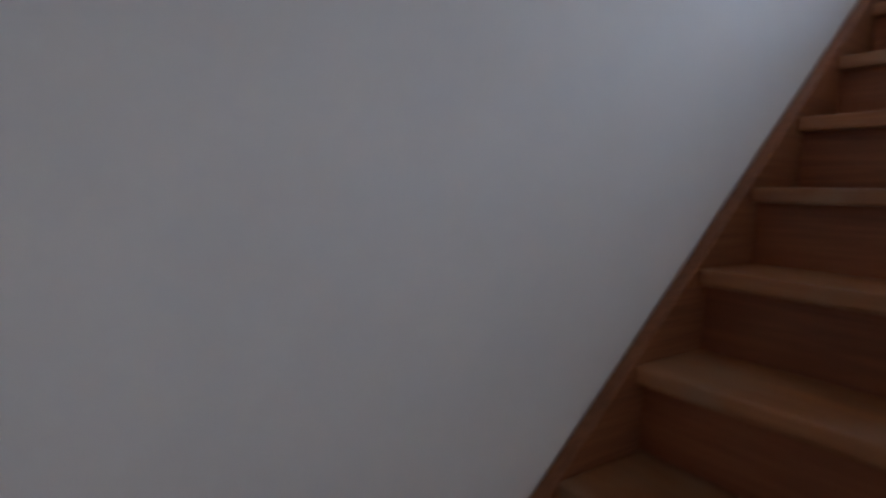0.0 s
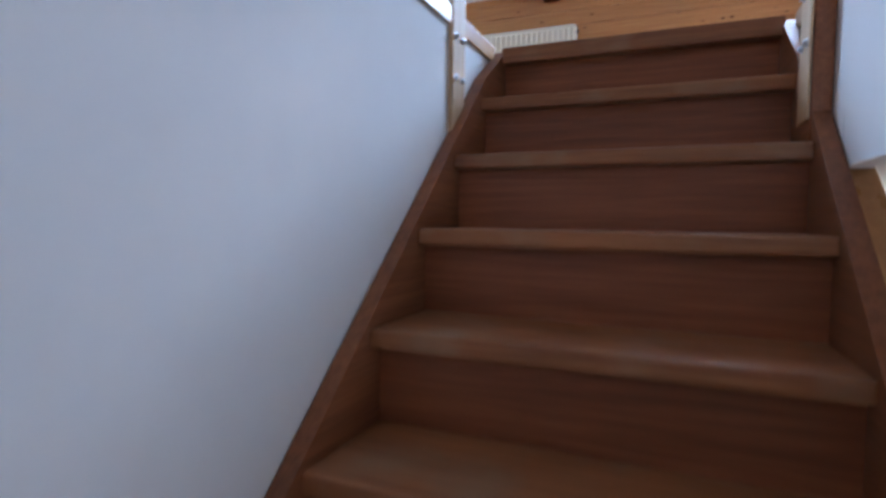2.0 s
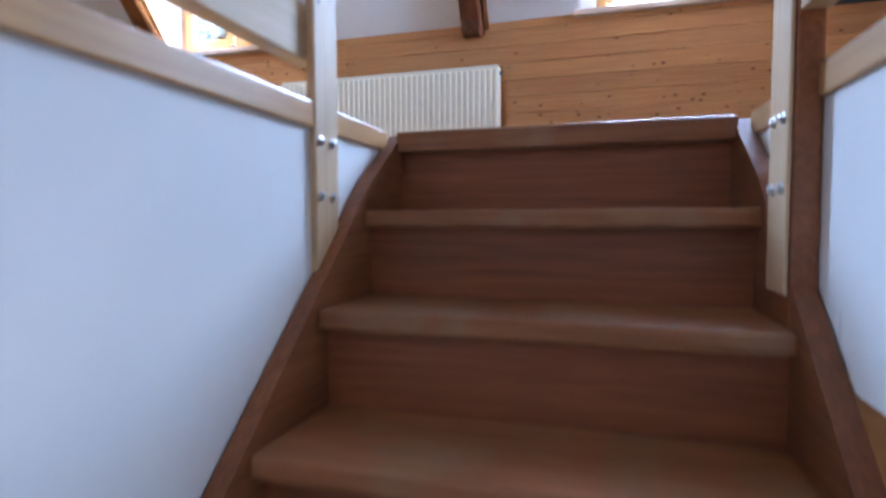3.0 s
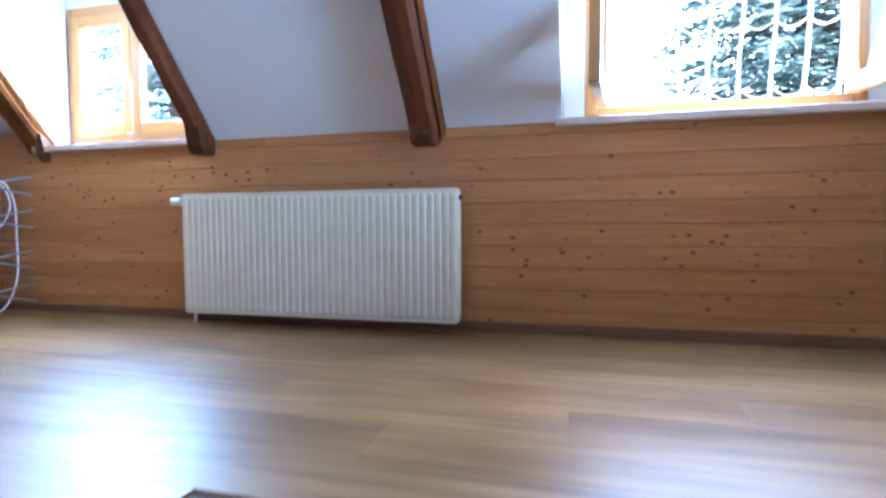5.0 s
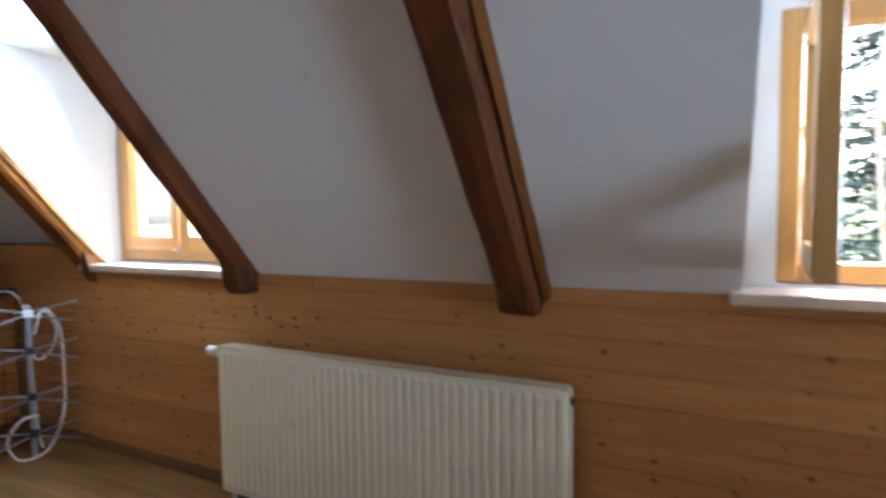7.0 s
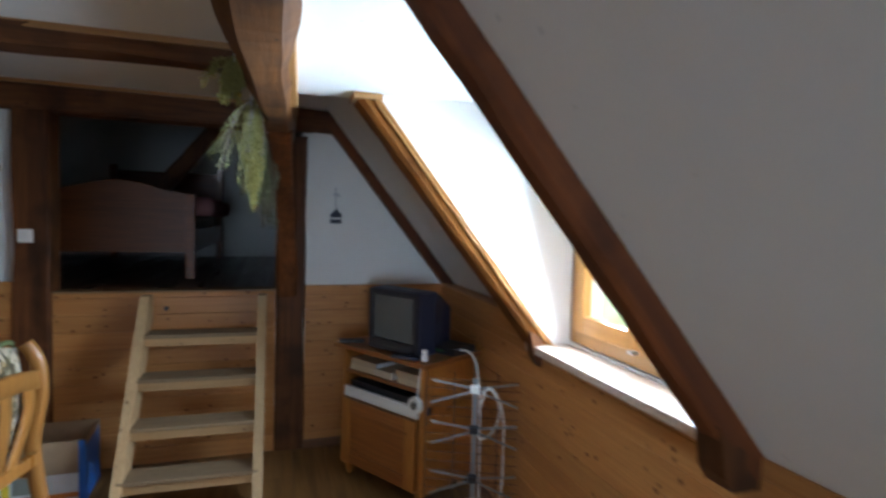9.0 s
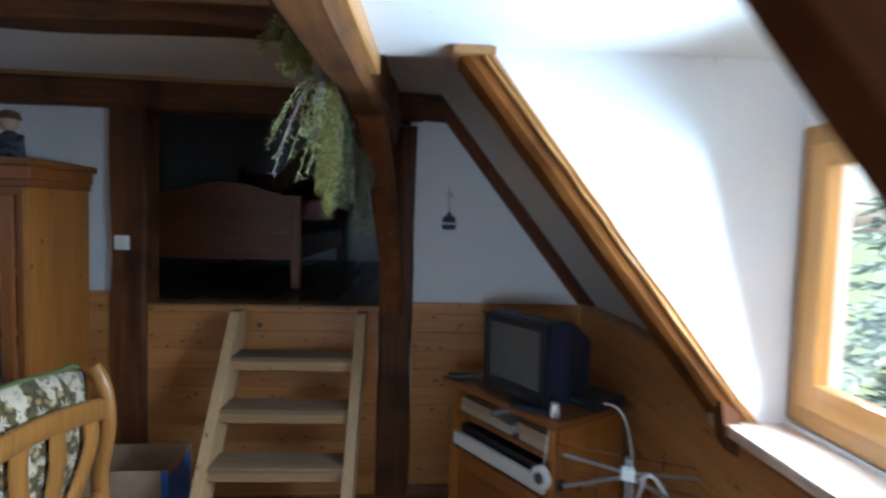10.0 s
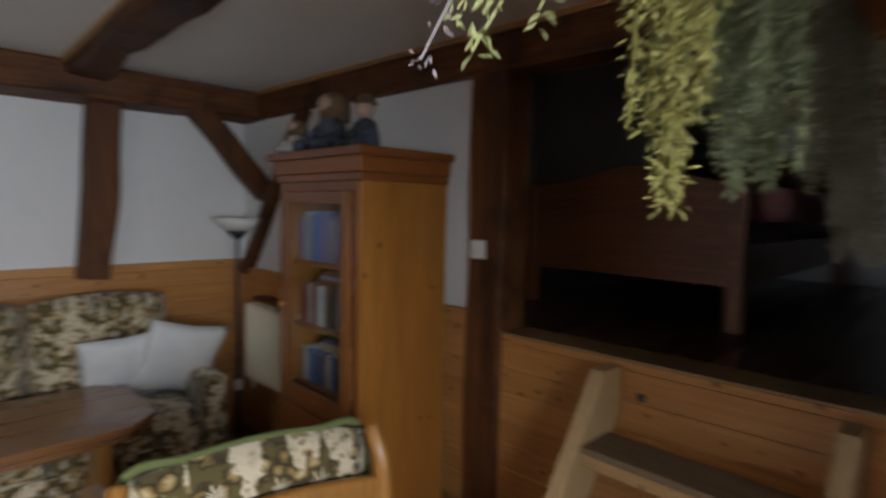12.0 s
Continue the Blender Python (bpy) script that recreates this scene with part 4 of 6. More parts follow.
bell = thing("hanging_ornament", "small dark blue lantern ornament hung by a string", "ornament")
bm = bmesh.new()
add_lathe(bm, [(0.030, 0.0), (0.035, 0.006), (0.035, 0.052), (0.029, 0.066), (0.013, 0.074), (0.006, 0.092)], 14)
for v in bm.verts:
    v.co = GABLE @ (v.co + Vector((0.03, 1.665, 1.40)))
part("body", bm, navy, bell)
bm = bmesh.new()
add_lathe(bm, [(0.0352, 0.026), (0.0358, 0.031), (0.0352, 0.036)], 14)
for v in bm.verts:
    v.co = GABLE @ (v.co + Vector((0.03, 1.665, 1.40)))
part("band", bm, white_p, bell, "pale painted band")
bm = bmesh.new()
add_tube(bm, [GABLE @ Vector((0.02, 1.665, 1.49)), GABLE @ Vector((0.004, 1.665, 1.62))], 0.005, 5)
add_tube(bm, [GABLE @ Vector((0.01, 1.65, 1.575)), GABLE @ Vector((0.012, 1.667, 1.59)), GABLE @ Vector((0.01, 1.69, 1.565))], 0.007, 5)
part("string", bm, bedding_m, bell, "pale string with a bow")


# ---- open stair to the bedroom ----
lad = thing("ladder_stair", "short open stair of raw pale pine leading to the bedroom", "stairs")
LY0, LY1 = -1.76, -1.115
foot, head = (0.72, 0.0), (0.0, 0.985)
for y0, y1 in ((LY0, LY0 + 0.045), (LY1 - 0.045, LY1)):
    bm = bmesh.new()
    add_prism(bm, [(foot[0], 0), (foot[0] - 0.16, 0), (-0.055, 0.84), (-0.055, 0.982), (0.045, 0.982)], y0, y1, lambda a, b, d: (a, d, b))
    part("stringer", bm, ladder_z, lad)
for z, x in ((0.795, 0.15), (0.60, 0.29), (0.405, 0.43), (0.21, 0.57)):
    box_part("tread", x - 0.145, x + 0.012, LY0 + 0.02, LY1 - 0.02, z - 0.02, z, dusty_y, lad, "grey trodden pine tread", 0.004)
    box_part("tread_support", x - 0.03, x + 0.0, LY0 + 0.045, LY1 - 0.045, z - 0.062, z - 0.021, ladder_y, lad, bevel=0.003)
bm = bmesh.new()
add_lathe(bm, [(0.014, 0), (0.014, 0.004), (0.008, 0.006)], 8)
for v in bm.verts:
    v.co = Vector((-0.06 + v.co.z, LY0 + 0.11 + v.co.x, 0.90 + v.co.y))
part("bolt", bm, black, lad, "dark bolt")

# ---- TV stand, TV and what lies on it ----
ST = Matrix.Translation((0.50, -0.535, 0)) @ Matrix.Rotation(math.atan2(0.37, 0.59), 4, 'Z')   # x along the front, +y to the back
stand = thing("tv_stand", "honey-brown pine TV cabinet with open shelf and panelled door", "cabinet", "", ST)
W, D, H = 0.62, 0.40, 0.74
for x0, x1 in ((-W / 2, -W / 2 + 0.025), (W / 2 - 0.025, W / 2)):
    box_part("side_panel", x0, x1, 0.0, D, 0.06, H - 0.025, cabinet_z, stand, bevel=0.004)
box_part("top", -W / 2 - 0.04, W / 2 + 0.04, -0.035, D + 0.02, H - 0.025, H, cabinet_x, stand, bevel=0.009)
box_part("shelf", -W / 2 + 0.025, W / 2 - 0.025, 0.01, D - 0.01, 0.575, 0.592, cabinet_x, stand)
box_part("shelf", -W / 2 + 0.025, W / 2 - 0.025, 0.01, D - 0.01, 0.455, 0.472, cabinet_x, stand)
box_part("back_panel", -W / 2 + 0.025, W / 2 - 0.025, D - 0.012, D - 0.002, 0.06, H - 0.025, cabinet_x, stand)
box_part("bottom", -W / 2 + 0.025, W / 2 - 0.025, 0.0, D - 0.012, 0.09, 0.11, cabinet_x, stand)
door = box_part("door", -W / 2 + 0.03, W / 2 - 0.03, -0.018, 0.0, 0.09, 0.445, cabinet_x, stand)
for x0, x1, z0, z1 in ((-W / 2 + 0.03, -W / 2 + 0.10, 0.09, 0.445), (W / 2 - 0.10, W / 2 - 0.03, 0.09, 0.445), (-W / 2 + 0.1, W / 2 - 0.1, 0.09, 0.155), (-W / 2 + 0.1, W / 2 - 0.1, 0.38, 0.445)):
    box_part("door_rail", x0, x1, -0.03, -0.0185, z0, z1, cabinet_z if z1 - z0 > 0.3 else cabinet_x, door)
for x in (-W / 2 + 0.02, W / 2 - 0.06):
    for y in (0.01, D - 0.06):
        bm = bmesh.new()
        add_lathe(bm, [(0.016, 0.0), (0.024, 0.03), (0.026, 0.07), (0.02, 0.088)], 10, (x + 0.02, y + 0.02, 0))
        part("foot", bm, cabinet_z, stand)
hinge = bmesh.new()
add_box(hinge, W / 2 - 0.003, W / 2 + 0.006, 0.03, 0.06, 0.47, 0.51, 0.002)
part("hinge", hinge, black, stand, "dark metal fitting")

tv = thing("television", "old dark tube television with grey curved screen", "television", "", ST @ Matrix.Translation((0.05, 0.04, H)))
bm = bmesh.new()
w, h = 0.365, 0.33
front = [(-w / 2, 0.0, 0.0), (w / 2, 0.0, 0.0), (w / 2, 0.0, h), (-w / 2, 0.0, h)]
mid = [(-w / 2, 0.12, 0.0), (w / 2, 0.12, 0.0), (w / 2, 0.12, h), (-w / 2, 0.12, h)]
rear = [(-w / 2 + 0.05, 0.24, 0.0), (w / 2 - 0.05, 0.24, 0.0), (w / 2 - 0.05, 0.24, h - 0.05), (-w / 2 + 0.05, 0.24, h - 0.05)]
tail = [(-w / 2 + 0.07, 0.33, 0.03), (w / 2 - 0.07, 0.33, 0.03), (w / 2 - 0.07, 0.33, h - 0.11), (-w / 2 + 0.07, 0.33, h - 0.11)]
loops = [[bm.verts.new(p) for p in q] for q in (front, mid, rear, tail)]
for a, b in zip(loops, loops[1:]):
    for k in range(4):
        bm.faces.new((a[k], a[(k + 1) % 4], b[(k + 1) % 4], b[k]))
bm.faces.new(loops[0])
bm.faces.new(loops[-1][::-1])
bmesh.ops.bevel(bm, geom=bm.edges[:], offset=0.008, segments=2, affect='EDGES')
part("housing", bm, navy, tv)
for x0, x1, z0, z1 in ((-w / 2 + 0.004, -w / 2 + 0.032, 0.004, h - 0.004), (w / 2 - 0.032, w / 2 - 0.004, 0.004, h - 0.004), (-w / 2 + 0.032, w / 2 - 0.032, 0.004, 0.062), (-w / 2 + 0.032, w / 2 - 0.032, h - 0.034, h - 0.004)):
    box_part("bezel", x0, x1, -0.016, 0.002, z0, z1, black, tv, bevel=0.004)
bm = bmesh.new()
nx, nz = 10, 8
grid = [[bm.verts.new((-w / 2 + 0.03 + (w - 0.06) * i / nx, -0.002 - 0.010 * (1 - (2 * i / nx - 1) ** 2) * (1 - (2 * j / nz - 1) ** 2), 0.06 + (h - 0.092) * j / nz)) for j in range(nz + 1)] for i in range(nx + 1)]
for i in range(nx):
    for j in range(nz):
        bm.faces.new((grid[i][j], grid[i + 1][j], grid[i + 1][j + 1], grid[i][j + 1]))
part("screen", bm, screen_m, tv, "grey curved glass screen", True)
box_part("button_strip", -0.06, 0.06, -0.018, -0.0155, 0.028, 0.038, screen_m, tv, bevel=0.001)

rec = thing("receiver", "small black set-top receiver with tiny green lights", "receiver", "", ST @ Matrix.Translation((0.262, 0.2, H)))
box_part("body", -0.085, 0.085, -0.02, 0.16, 0.004, 0.042, black, rec, bevel=0.004)
led = plain("green_display", (0.05, 0.3, 0.08), 0.3)
for k in range(5):
    box_part("display_mark", -0.04 + k * 0.012, -0.034 + k * 0.012, -0.0225, -0.0195, 0.02, 0.027, led, rec, bevel=0)
rem = thing("remote_control", "dark grey remote control lying on the cabinet", "remote", "", ST @ Matrix.Translation((0.19, -0.01, H)) @ Matrix.Rotation(radians(20), 4, 'Z'))
box_part("body", -0.075, 0.075, -0.02, 0.02, 0, 0.018, navy, rem, bevel=0.006)
for k in range(4):
    box_part("button", -0.05 + k * 0.025, -0.038 + k * 0.025, -0.008, 0.006, 0.018, 0.021, screen_m, rem, bevel=0.001)
rem2 = thing("remote_control", "black remote control beside the television", "remote", "", ST @ Matrix.Translation((-0.27, 0.03, H)) @ Matrix.Rotation(radians(50), 4, 'Z'))
box_part("body", -0.07, 0.07, -0.02, 0.02, 0, 0.02, black, rem2, bevel=0.006)
for k in range(4):
    box_part("button", -0.05 + k * 0.025, -0.038 + k * 0.025, -0.008, 0.006, 0.02, 0.023, screen_m, rem2, bevel=0.001)
jar = thing("small_jar", "small white plastic jar on the cabinet", "jar", "", ST @ Matrix.Translation((0.285, 0.03, H)))
bm = bmesh.new()
add_lathe(bm, [(0.016, 0), (0.018, 0.005), (0.018, 0.03), (0.014, 0.038)], 12)
part("body", bm, white_p, jar, smooth=True)
bm = bmesh.new()
add_lathe(bm, [(0.015, 0.038), (0.016, 0.04), (0.016, 0.052), (0.014, 0.054)], 12)
part("lid", bm, white_p, jar)


def book(m, w, d, t, cover, label="", group="", name="book"):
    """A closed book lying flat: width along x, depth along y."""
    b = thing(name, label, "book", group, m)
    box_part("cover", -w / 2, w / 2, 0, d, 0, 0.003, cover, b, bevel=0)
    box_part("cover", -w / 2, w / 2, 0, d, t - 0.003, t, cover, b, bevel=0)
    box_part("spine", -w / 2, w / 2, 0, 0.004, 0.003, t - 0.003, cover, b, bevel=0)
    box_part("pages", -w / 2 + 0.004, w / 2 - 0.004, 0.004, d - 0.004, 0.003, t - 0.003, print_w, b, bevel=0)
    return b


cover_cols = [(0.50, 0.40, 0.26), (0.42, 0.33, 0.22), (0.5, 0.44, 0.34)]
covers = [plain("book_cover", c, 0.6) for c in cover_cols]
for i, (x, z, w2_, t) in enumerate(((-0.18, 0.592, 0.2, 0.032), (-0.17, 0.624, 0.21, 0.03), (-0.03, 0.592, 0.17, 0.036), (0.18, 0.592, 0.16, 0.03), (0.17, 0.622, 0.17, 0.034))):
    book(ST @ Matrix.Translation((x, 0.03, z)), w2_, 0.2, t, covers[i % 3], "beige worn book lying on the cabinet shelf", "books in the TV cabinet")
vcr = thing("video_player", "flat white front video player in the cabinet", "player", "", ST @ Matrix.Translation((0, 0.0, 0.472)))
box_part("body", -0.27, 0.2, 0.03, 0.3, 0.003, 0.06, black, vcr, bevel=0.003)
box_part("front_flap", -0.275, 0.275, -0.012, 0.012, -0.02, 0.035, white_p, vcr, bevel=0.003)

# ---- bow-tie aerial ----
ant = thing("tv_aerial", "white and aluminium bow-tie television aerial standing on the floor", "aerial", "", Matrix.Translation((1.06, -0.215, 0)) @ Matrix.Rotation(radians(66), 4, 'Z'))
bm = bmesh.new()
add_box(bm, -0.011, 0.011, -0.011, 0.011, 0.0, 0.74, 0.003)
part("mast", bm, alu, ant)
for z in (0.70, 0.52, 0.30, 0.12):
    for s in (-1, 1):
        for up in (-1, 1):
            bm = bmesh.new()
            vs = []
            for t in (0.0, 0.4, 1.0):
                p = Vector((s * (0.015 + 0.17 * t), -0.035 - 0.05 * t, z + up * (0.008 + 0.042 * t)))
                vs.append([bm.verts.new(p + Vector((0, dy, dz))) for dy, dz in ((-0.001, -0.0048), (0.001, -0.0048), (0.001, 0.0048), (-0.001, 0.0048))])
            for a, b in zip(vs, vs[1:]):
                for k in range(4):
                    bm.faces.new((a[k], a[(k + 1) % 4], b[(k + 1) % 4], b[k]))
            bm.faces.new(vs[0])
            bm.faces.new(vs[-1][::-1])
            part("dipole", bm, alu, ant)
    box_part("insulator", -0.02, 0.02, -0.042, -0.012, z - 0.016, z + 0.016, white_p if z > 0.6 else black, ant)
wire = None
for k in range(16):
    if wire is None:
        bm = bmesh.new()
        add_tube(bm, [(-0.23, 0.09, 0.06), (0.23, 0.09, 0.06)], 0.0016, 4)
        wire = part("reflector_wire", bm, black, ant, "thin dark reflector wire")
    else:
        w_ = new("reflector_wire", wire.data)
        w_.parent = ant
        w_.matrix_basis = Matrix.Translation((0, 0, k * 0.043))
for x in (-0.23, -0.1, 0.1, 0.23):
    bm = bmesh.new()
    add_tube(bm, [(x, 0.09, 0.02), (x, 0.09, 0.74)], 0.0022, 5)
    part("reflector_post", bm, black, ant)
for z in (0.2, 0.6):
    box_part("spacer", -0.008, 0.008, 0.01, 0.09, z - 0.008, z + 0.008, alu, ant)
bm = bmesh.new()
add_tube(bm, spline([(0.02, -0.03, 0.6), (0.06, -0.05, 0.72), (0.12, -0.02, 0.62), (0.13, 0.0, 0.42), (0.12, -0.02, 0.2), (0.05, -0.05, 0.04), (-0.06, -0.06, 0.02), (-0.10, -0.05, 0.11), (-0.05, -0.05, 0.20), (0.02, -0.03, 0.21)], 7), 0.0048, 6)
part("cable", bm, cable_m, ant, "white coaxial cable in a loop", True)
bm = bmesh.new()
add_tube(bm, spline([(0.02, -0.03, 0.68), (0.07, -0.02, 0.70), (0.11, 0.01, 0.60), (0.08, 0.02, 0.50), (0.03, 0.0, 0.47), (0.015, 0.0, 0.5)], 7), 0.0048, 6)
part("cable", bm, cable_m, ant, "white coaxial cable in a loop", True)
cab = thing("aerial_cable", "white coaxial cable from receiver to floor", "cable")
bm = bmesh.new()
add_tube(bm, spline([(0.62, -0.2, 0.76), (0.72, -0.12, 0.77), (0.80, -0.10, 0.66), (0.84, -0.10, 0.4), (0.9, -0.12, 0.1), (1.0, -0.15, 0.012)], 7), 0.005, 6)
part("cable", bm, cable_m, cab, "", True)
plug = thing("cable_reel", "small white plastic disc hanging at the cabinet's edge", "plug", "", ST @ Matrix.Translation((W / 2 + 0.0, -0.045, 0.545)))
bm = bmesh.new()
add_tube(bm, [(0, 0, 0), (0, -0.02, 0)], 0.042, 16)
part("disc", bm, white_p, plug)
bm = bmesh.new()
add_tube(bm, [(0, -0.02, 0), (0, -0.028, 0)], 0.02, 12)
part("hub", bm, screen_m, plug)
bm = bmesh.new()
add_tube(bm, [(0.0, 0.0, 0.03), (0.0, 0.02, 0.17)], 0.003, 5)
part("lead", bm, cable_m, plug)

# ---- cardboard box ----
BX = Matrix.Translation((0.10, -2.16, 0)) @ Matrix.Rotation(radians(4), 4, 'Z')
bx = thing("cardboard_box", "open cardboard box with a white, blue and yellow print", "box", "", BX)
bw, bd, bh, t = 0.20, 0.18, 0.31, 0.006
box_part("side", bd - t, bd, -bw, bw, 0, bh, card_m, bx, bevel=0)
box_part("side", -bd + 0.06, -bd + 0.06 + t, -bw, bw, 0, bh, card_m, bx, bevel=0)
box_part("side", -bd + 0.06 + t, bd - t, -bw, -bw + t, 0, bh, card_m, bx, bevel=0)
box_part("side", -bd + 0.06 + t, bd - t, bw - t, bw, 0, bh, card_m, bx, bevel=0)
box_part("bottom", -bd + 0.06 + t, bd - t, -bw + t, bw - t, 0, t, card_m, bx, bevel=0)
for y0, y1, z0, z1, mm in ((-bw, bw - 0.03, 0.0, 0.15, print_w), (-bw + 0.06, -bw + 0.09, 0.0, 0.15, print_y), (-bw + 0.1, -bw + 0.2, 0.07, 0.15, print_g), (-bw + 0.12, bw - 0.03, 0.03, 0.055, print_o), (bw - 0.03, bw, 0.0, bh, print_b)):
    d = 0.001 + 0.0006 * (mm is not print_w)
    box_part("print", bd, bd + d, y0, y1, z0, z1, mm, bx, bevel=0)
box_part("print", -bd + 0.08, bd, bw, bw + 0.001, 0, bh - 0.03, print_b, bx, bevel=0)

# ---- bookcase ----
CX0, CX1, CY0, CY1, CH = -0.01, 0.39, -3.01, -2.44, 1.535
case = thing("bookcase", "tall honey-brown pine bookcase with glazed doors and cornice", "bookcase")
box_part("side_panel", CX0, CX1, CY1 - 0.025, CY1, 0.06, CH, cabinet_z, case, bevel=0.003)
box_part("side_panel", CX0, CX1, CY0, CY0 + 0.025, 0.06, CH, cabinet_z, case, bevel=0.003)
box_part("back_panel", CX0, CX0 + 0.012, CY0 + 0.025, CY1 - 0.025, 0.06, CH, cabinet_y, case, bevel=0)
for z in (0.70, 0.945, 1.205):
    box_part("shelf", CX0 + 0.012, CX1 - 0.05, CY0 + 0.025, CY1 - 0.025, z, z + 0.018, cabinet_y, case, bevel=0.002)
box_part("bottom", CX0 + 0.012, CX1 - 0.03, CY0 + 0.025, CY1 - 0.025, 0.06, 0.09, cabinet_y, case)
box_part("plinth", CX0, CX1 + 0.015, CY0 - 0.01, CY1 + 0.01, 0, 0.06, cabinet_y, case, bevel=0.004)
for z0, z1, o in ((CH, CH + 0.03, 0.012), (CH + 0.03, CH + 0.085, 0.02), (CH + 0.085, CH + 0.115, 0.042)):
    box_part("cornice", CX0, CX1 + o, CY0 - o, CY1 + o, z0, z1, cabinet_r, case, bevel=0.006)
fd = box_part("front_frame", CX1 - 0.022, CX1, CY0 + 0.025, CY1 - 0.025, 1.50, CH, cabinet_r, case)
box_part("front_frame", CX1 - 0.022, CX1, CY1 - 0.05, CY1 - 0.025, 0.06, 1.50, cabinet_rz, case)
box_part("front_frame", CX1 - 0.022, CX1, CY0 + 0.025, CY0 + 0.05, 0.06, 1.50, cabinet_rz, case)
gd = box_part("door", CX1, CX1 + 0.02, CY1 - 0.10, CY1 - 0.052, 0.655, 1.50, cabinet_rz, case)
box_part("door_rail", CX1, CX1 + 0.02, CY0 + 0.052, CY0 + 0.10, 0.655, 1.50, cabinet_rz, gd)
box_part("door_rail", CX1, CX1 + 0.02, CY0 + 0.10, CY1 - 0.10, 1.455, 1.50, cabinet_r, gd)
box_part("door_rail", CX1, CX1 + 0.02, CY0 + 0.10, CY1 - 0.10, 0.655, 0.735, cabinet_r, gd)
bm = bmesh.new()
add_box(bm, CX1 + 0.008, CX1 + 0.012, CY0 + 0.095, CY1 - 0.095, 0.73, 1.46)
p = part("pane", bm, case_glass, gd, "clear glass pane")
p.visible_shadow = False
box_part("drawer_front", CX1 - 0.01, CX1 + 0.018, CY0 + 0.052, CY1 - 0.052, 0.09, 0.645, cabinet_r, case)
bm = bmesh.new()
add_lathe(bm, [(0.006, 0), (0.006, 0.012), (0.013, 0.018), (0.011, 0.026)], 12)
for v in bm.verts:
    v.co = Vector((CX1 + 0.02 + v.co.z, CY0 + 0.075 + v.co.x, 1.05 + v.co.y))
part("knob", bm, chair_m, case)

rnd = random.Random(77)
spine_cols = {1.224: [(0.10, 0.20, 0.55), (0.26, 0.22, 0.42), (0.42, 0.47, 0.46), (0.13, 0.19, 0.30), (0.36, 0.34, 0.28), (0.16, 0.28, 0.52)],
              0.964: [(0.22, 0.11, 0.05), (0.36, 0.32, 0.22), (0.07, 0.06, 0.05), (0.55, 0.58, 0.56), (0.30, 0.09, 0.05), (0.38, 0.34, 0.44)],
              0.719: [(0.10, 0.20, 0.34), (0.62, 0.63, 0.62), (0.30, 0.42, 0.40), (0.40, 0.32, 0.18), (0.08, 0.09, 0.15), (0.16, 0.13, 0.28)]}
spine_mats = {z: [plain("book_spine", c, 0.55) for c in cs] for z, cs in spine_cols.items()}
for z, mats in spine_mats.items():
    y = CY0 + 0.04
    tall = {1.224: 0.20, 0.964: 0.17, 0.719: 0.145}[z]
    k = 0
    while y < CY1 - 0.075:
        t = rnd.uniform(0.018, 0.042)
        hgt = tall * rnd.uniform(0.82, 1.0)
        mm = rnd.choice(mats)
        b = thing("book", "upright book with a coloured spine on the bookcase shelf", "book", "books in the bookcase", Matrix.Translation((CX1 - 0.07, y, z)))
        box_part("spine", -0.004, 0, 0, t, 0, hgt, mm, b, bevel=0)
        box_part("cover", -0.14, -0.004, 0, 0.003, 0, hgt, mm, b, bevel=0)
        box_part("cover", -0.14, -0.004, t - 0.003, t, 0, hgt, mm, b, bevel=0)
        box_part("pages", -0.137, -0.004, 0.003, t - 0.003, 0.003, hgt - 0.003, print_w, b, bevel=0)
        y += t + 0.0015
        k += 1
    if z < 1.2:
        for j in range(3):
            m = Matrix.Translation((CX1 - 0.08, -2.75 + 0.02 * j, z + tall + 0.001 + 0.018 * j)) @ Matrix.Rotation(radians(90), 4, 'Z') @ Matrix.Rotation(radians(2 * j), 4, 'Z')
            book(m, 0.20 - 0.01 * j, 0.14, 0.0175, rnd.choice(mats), "flat book lying across the upright books", "books in the bookcase")


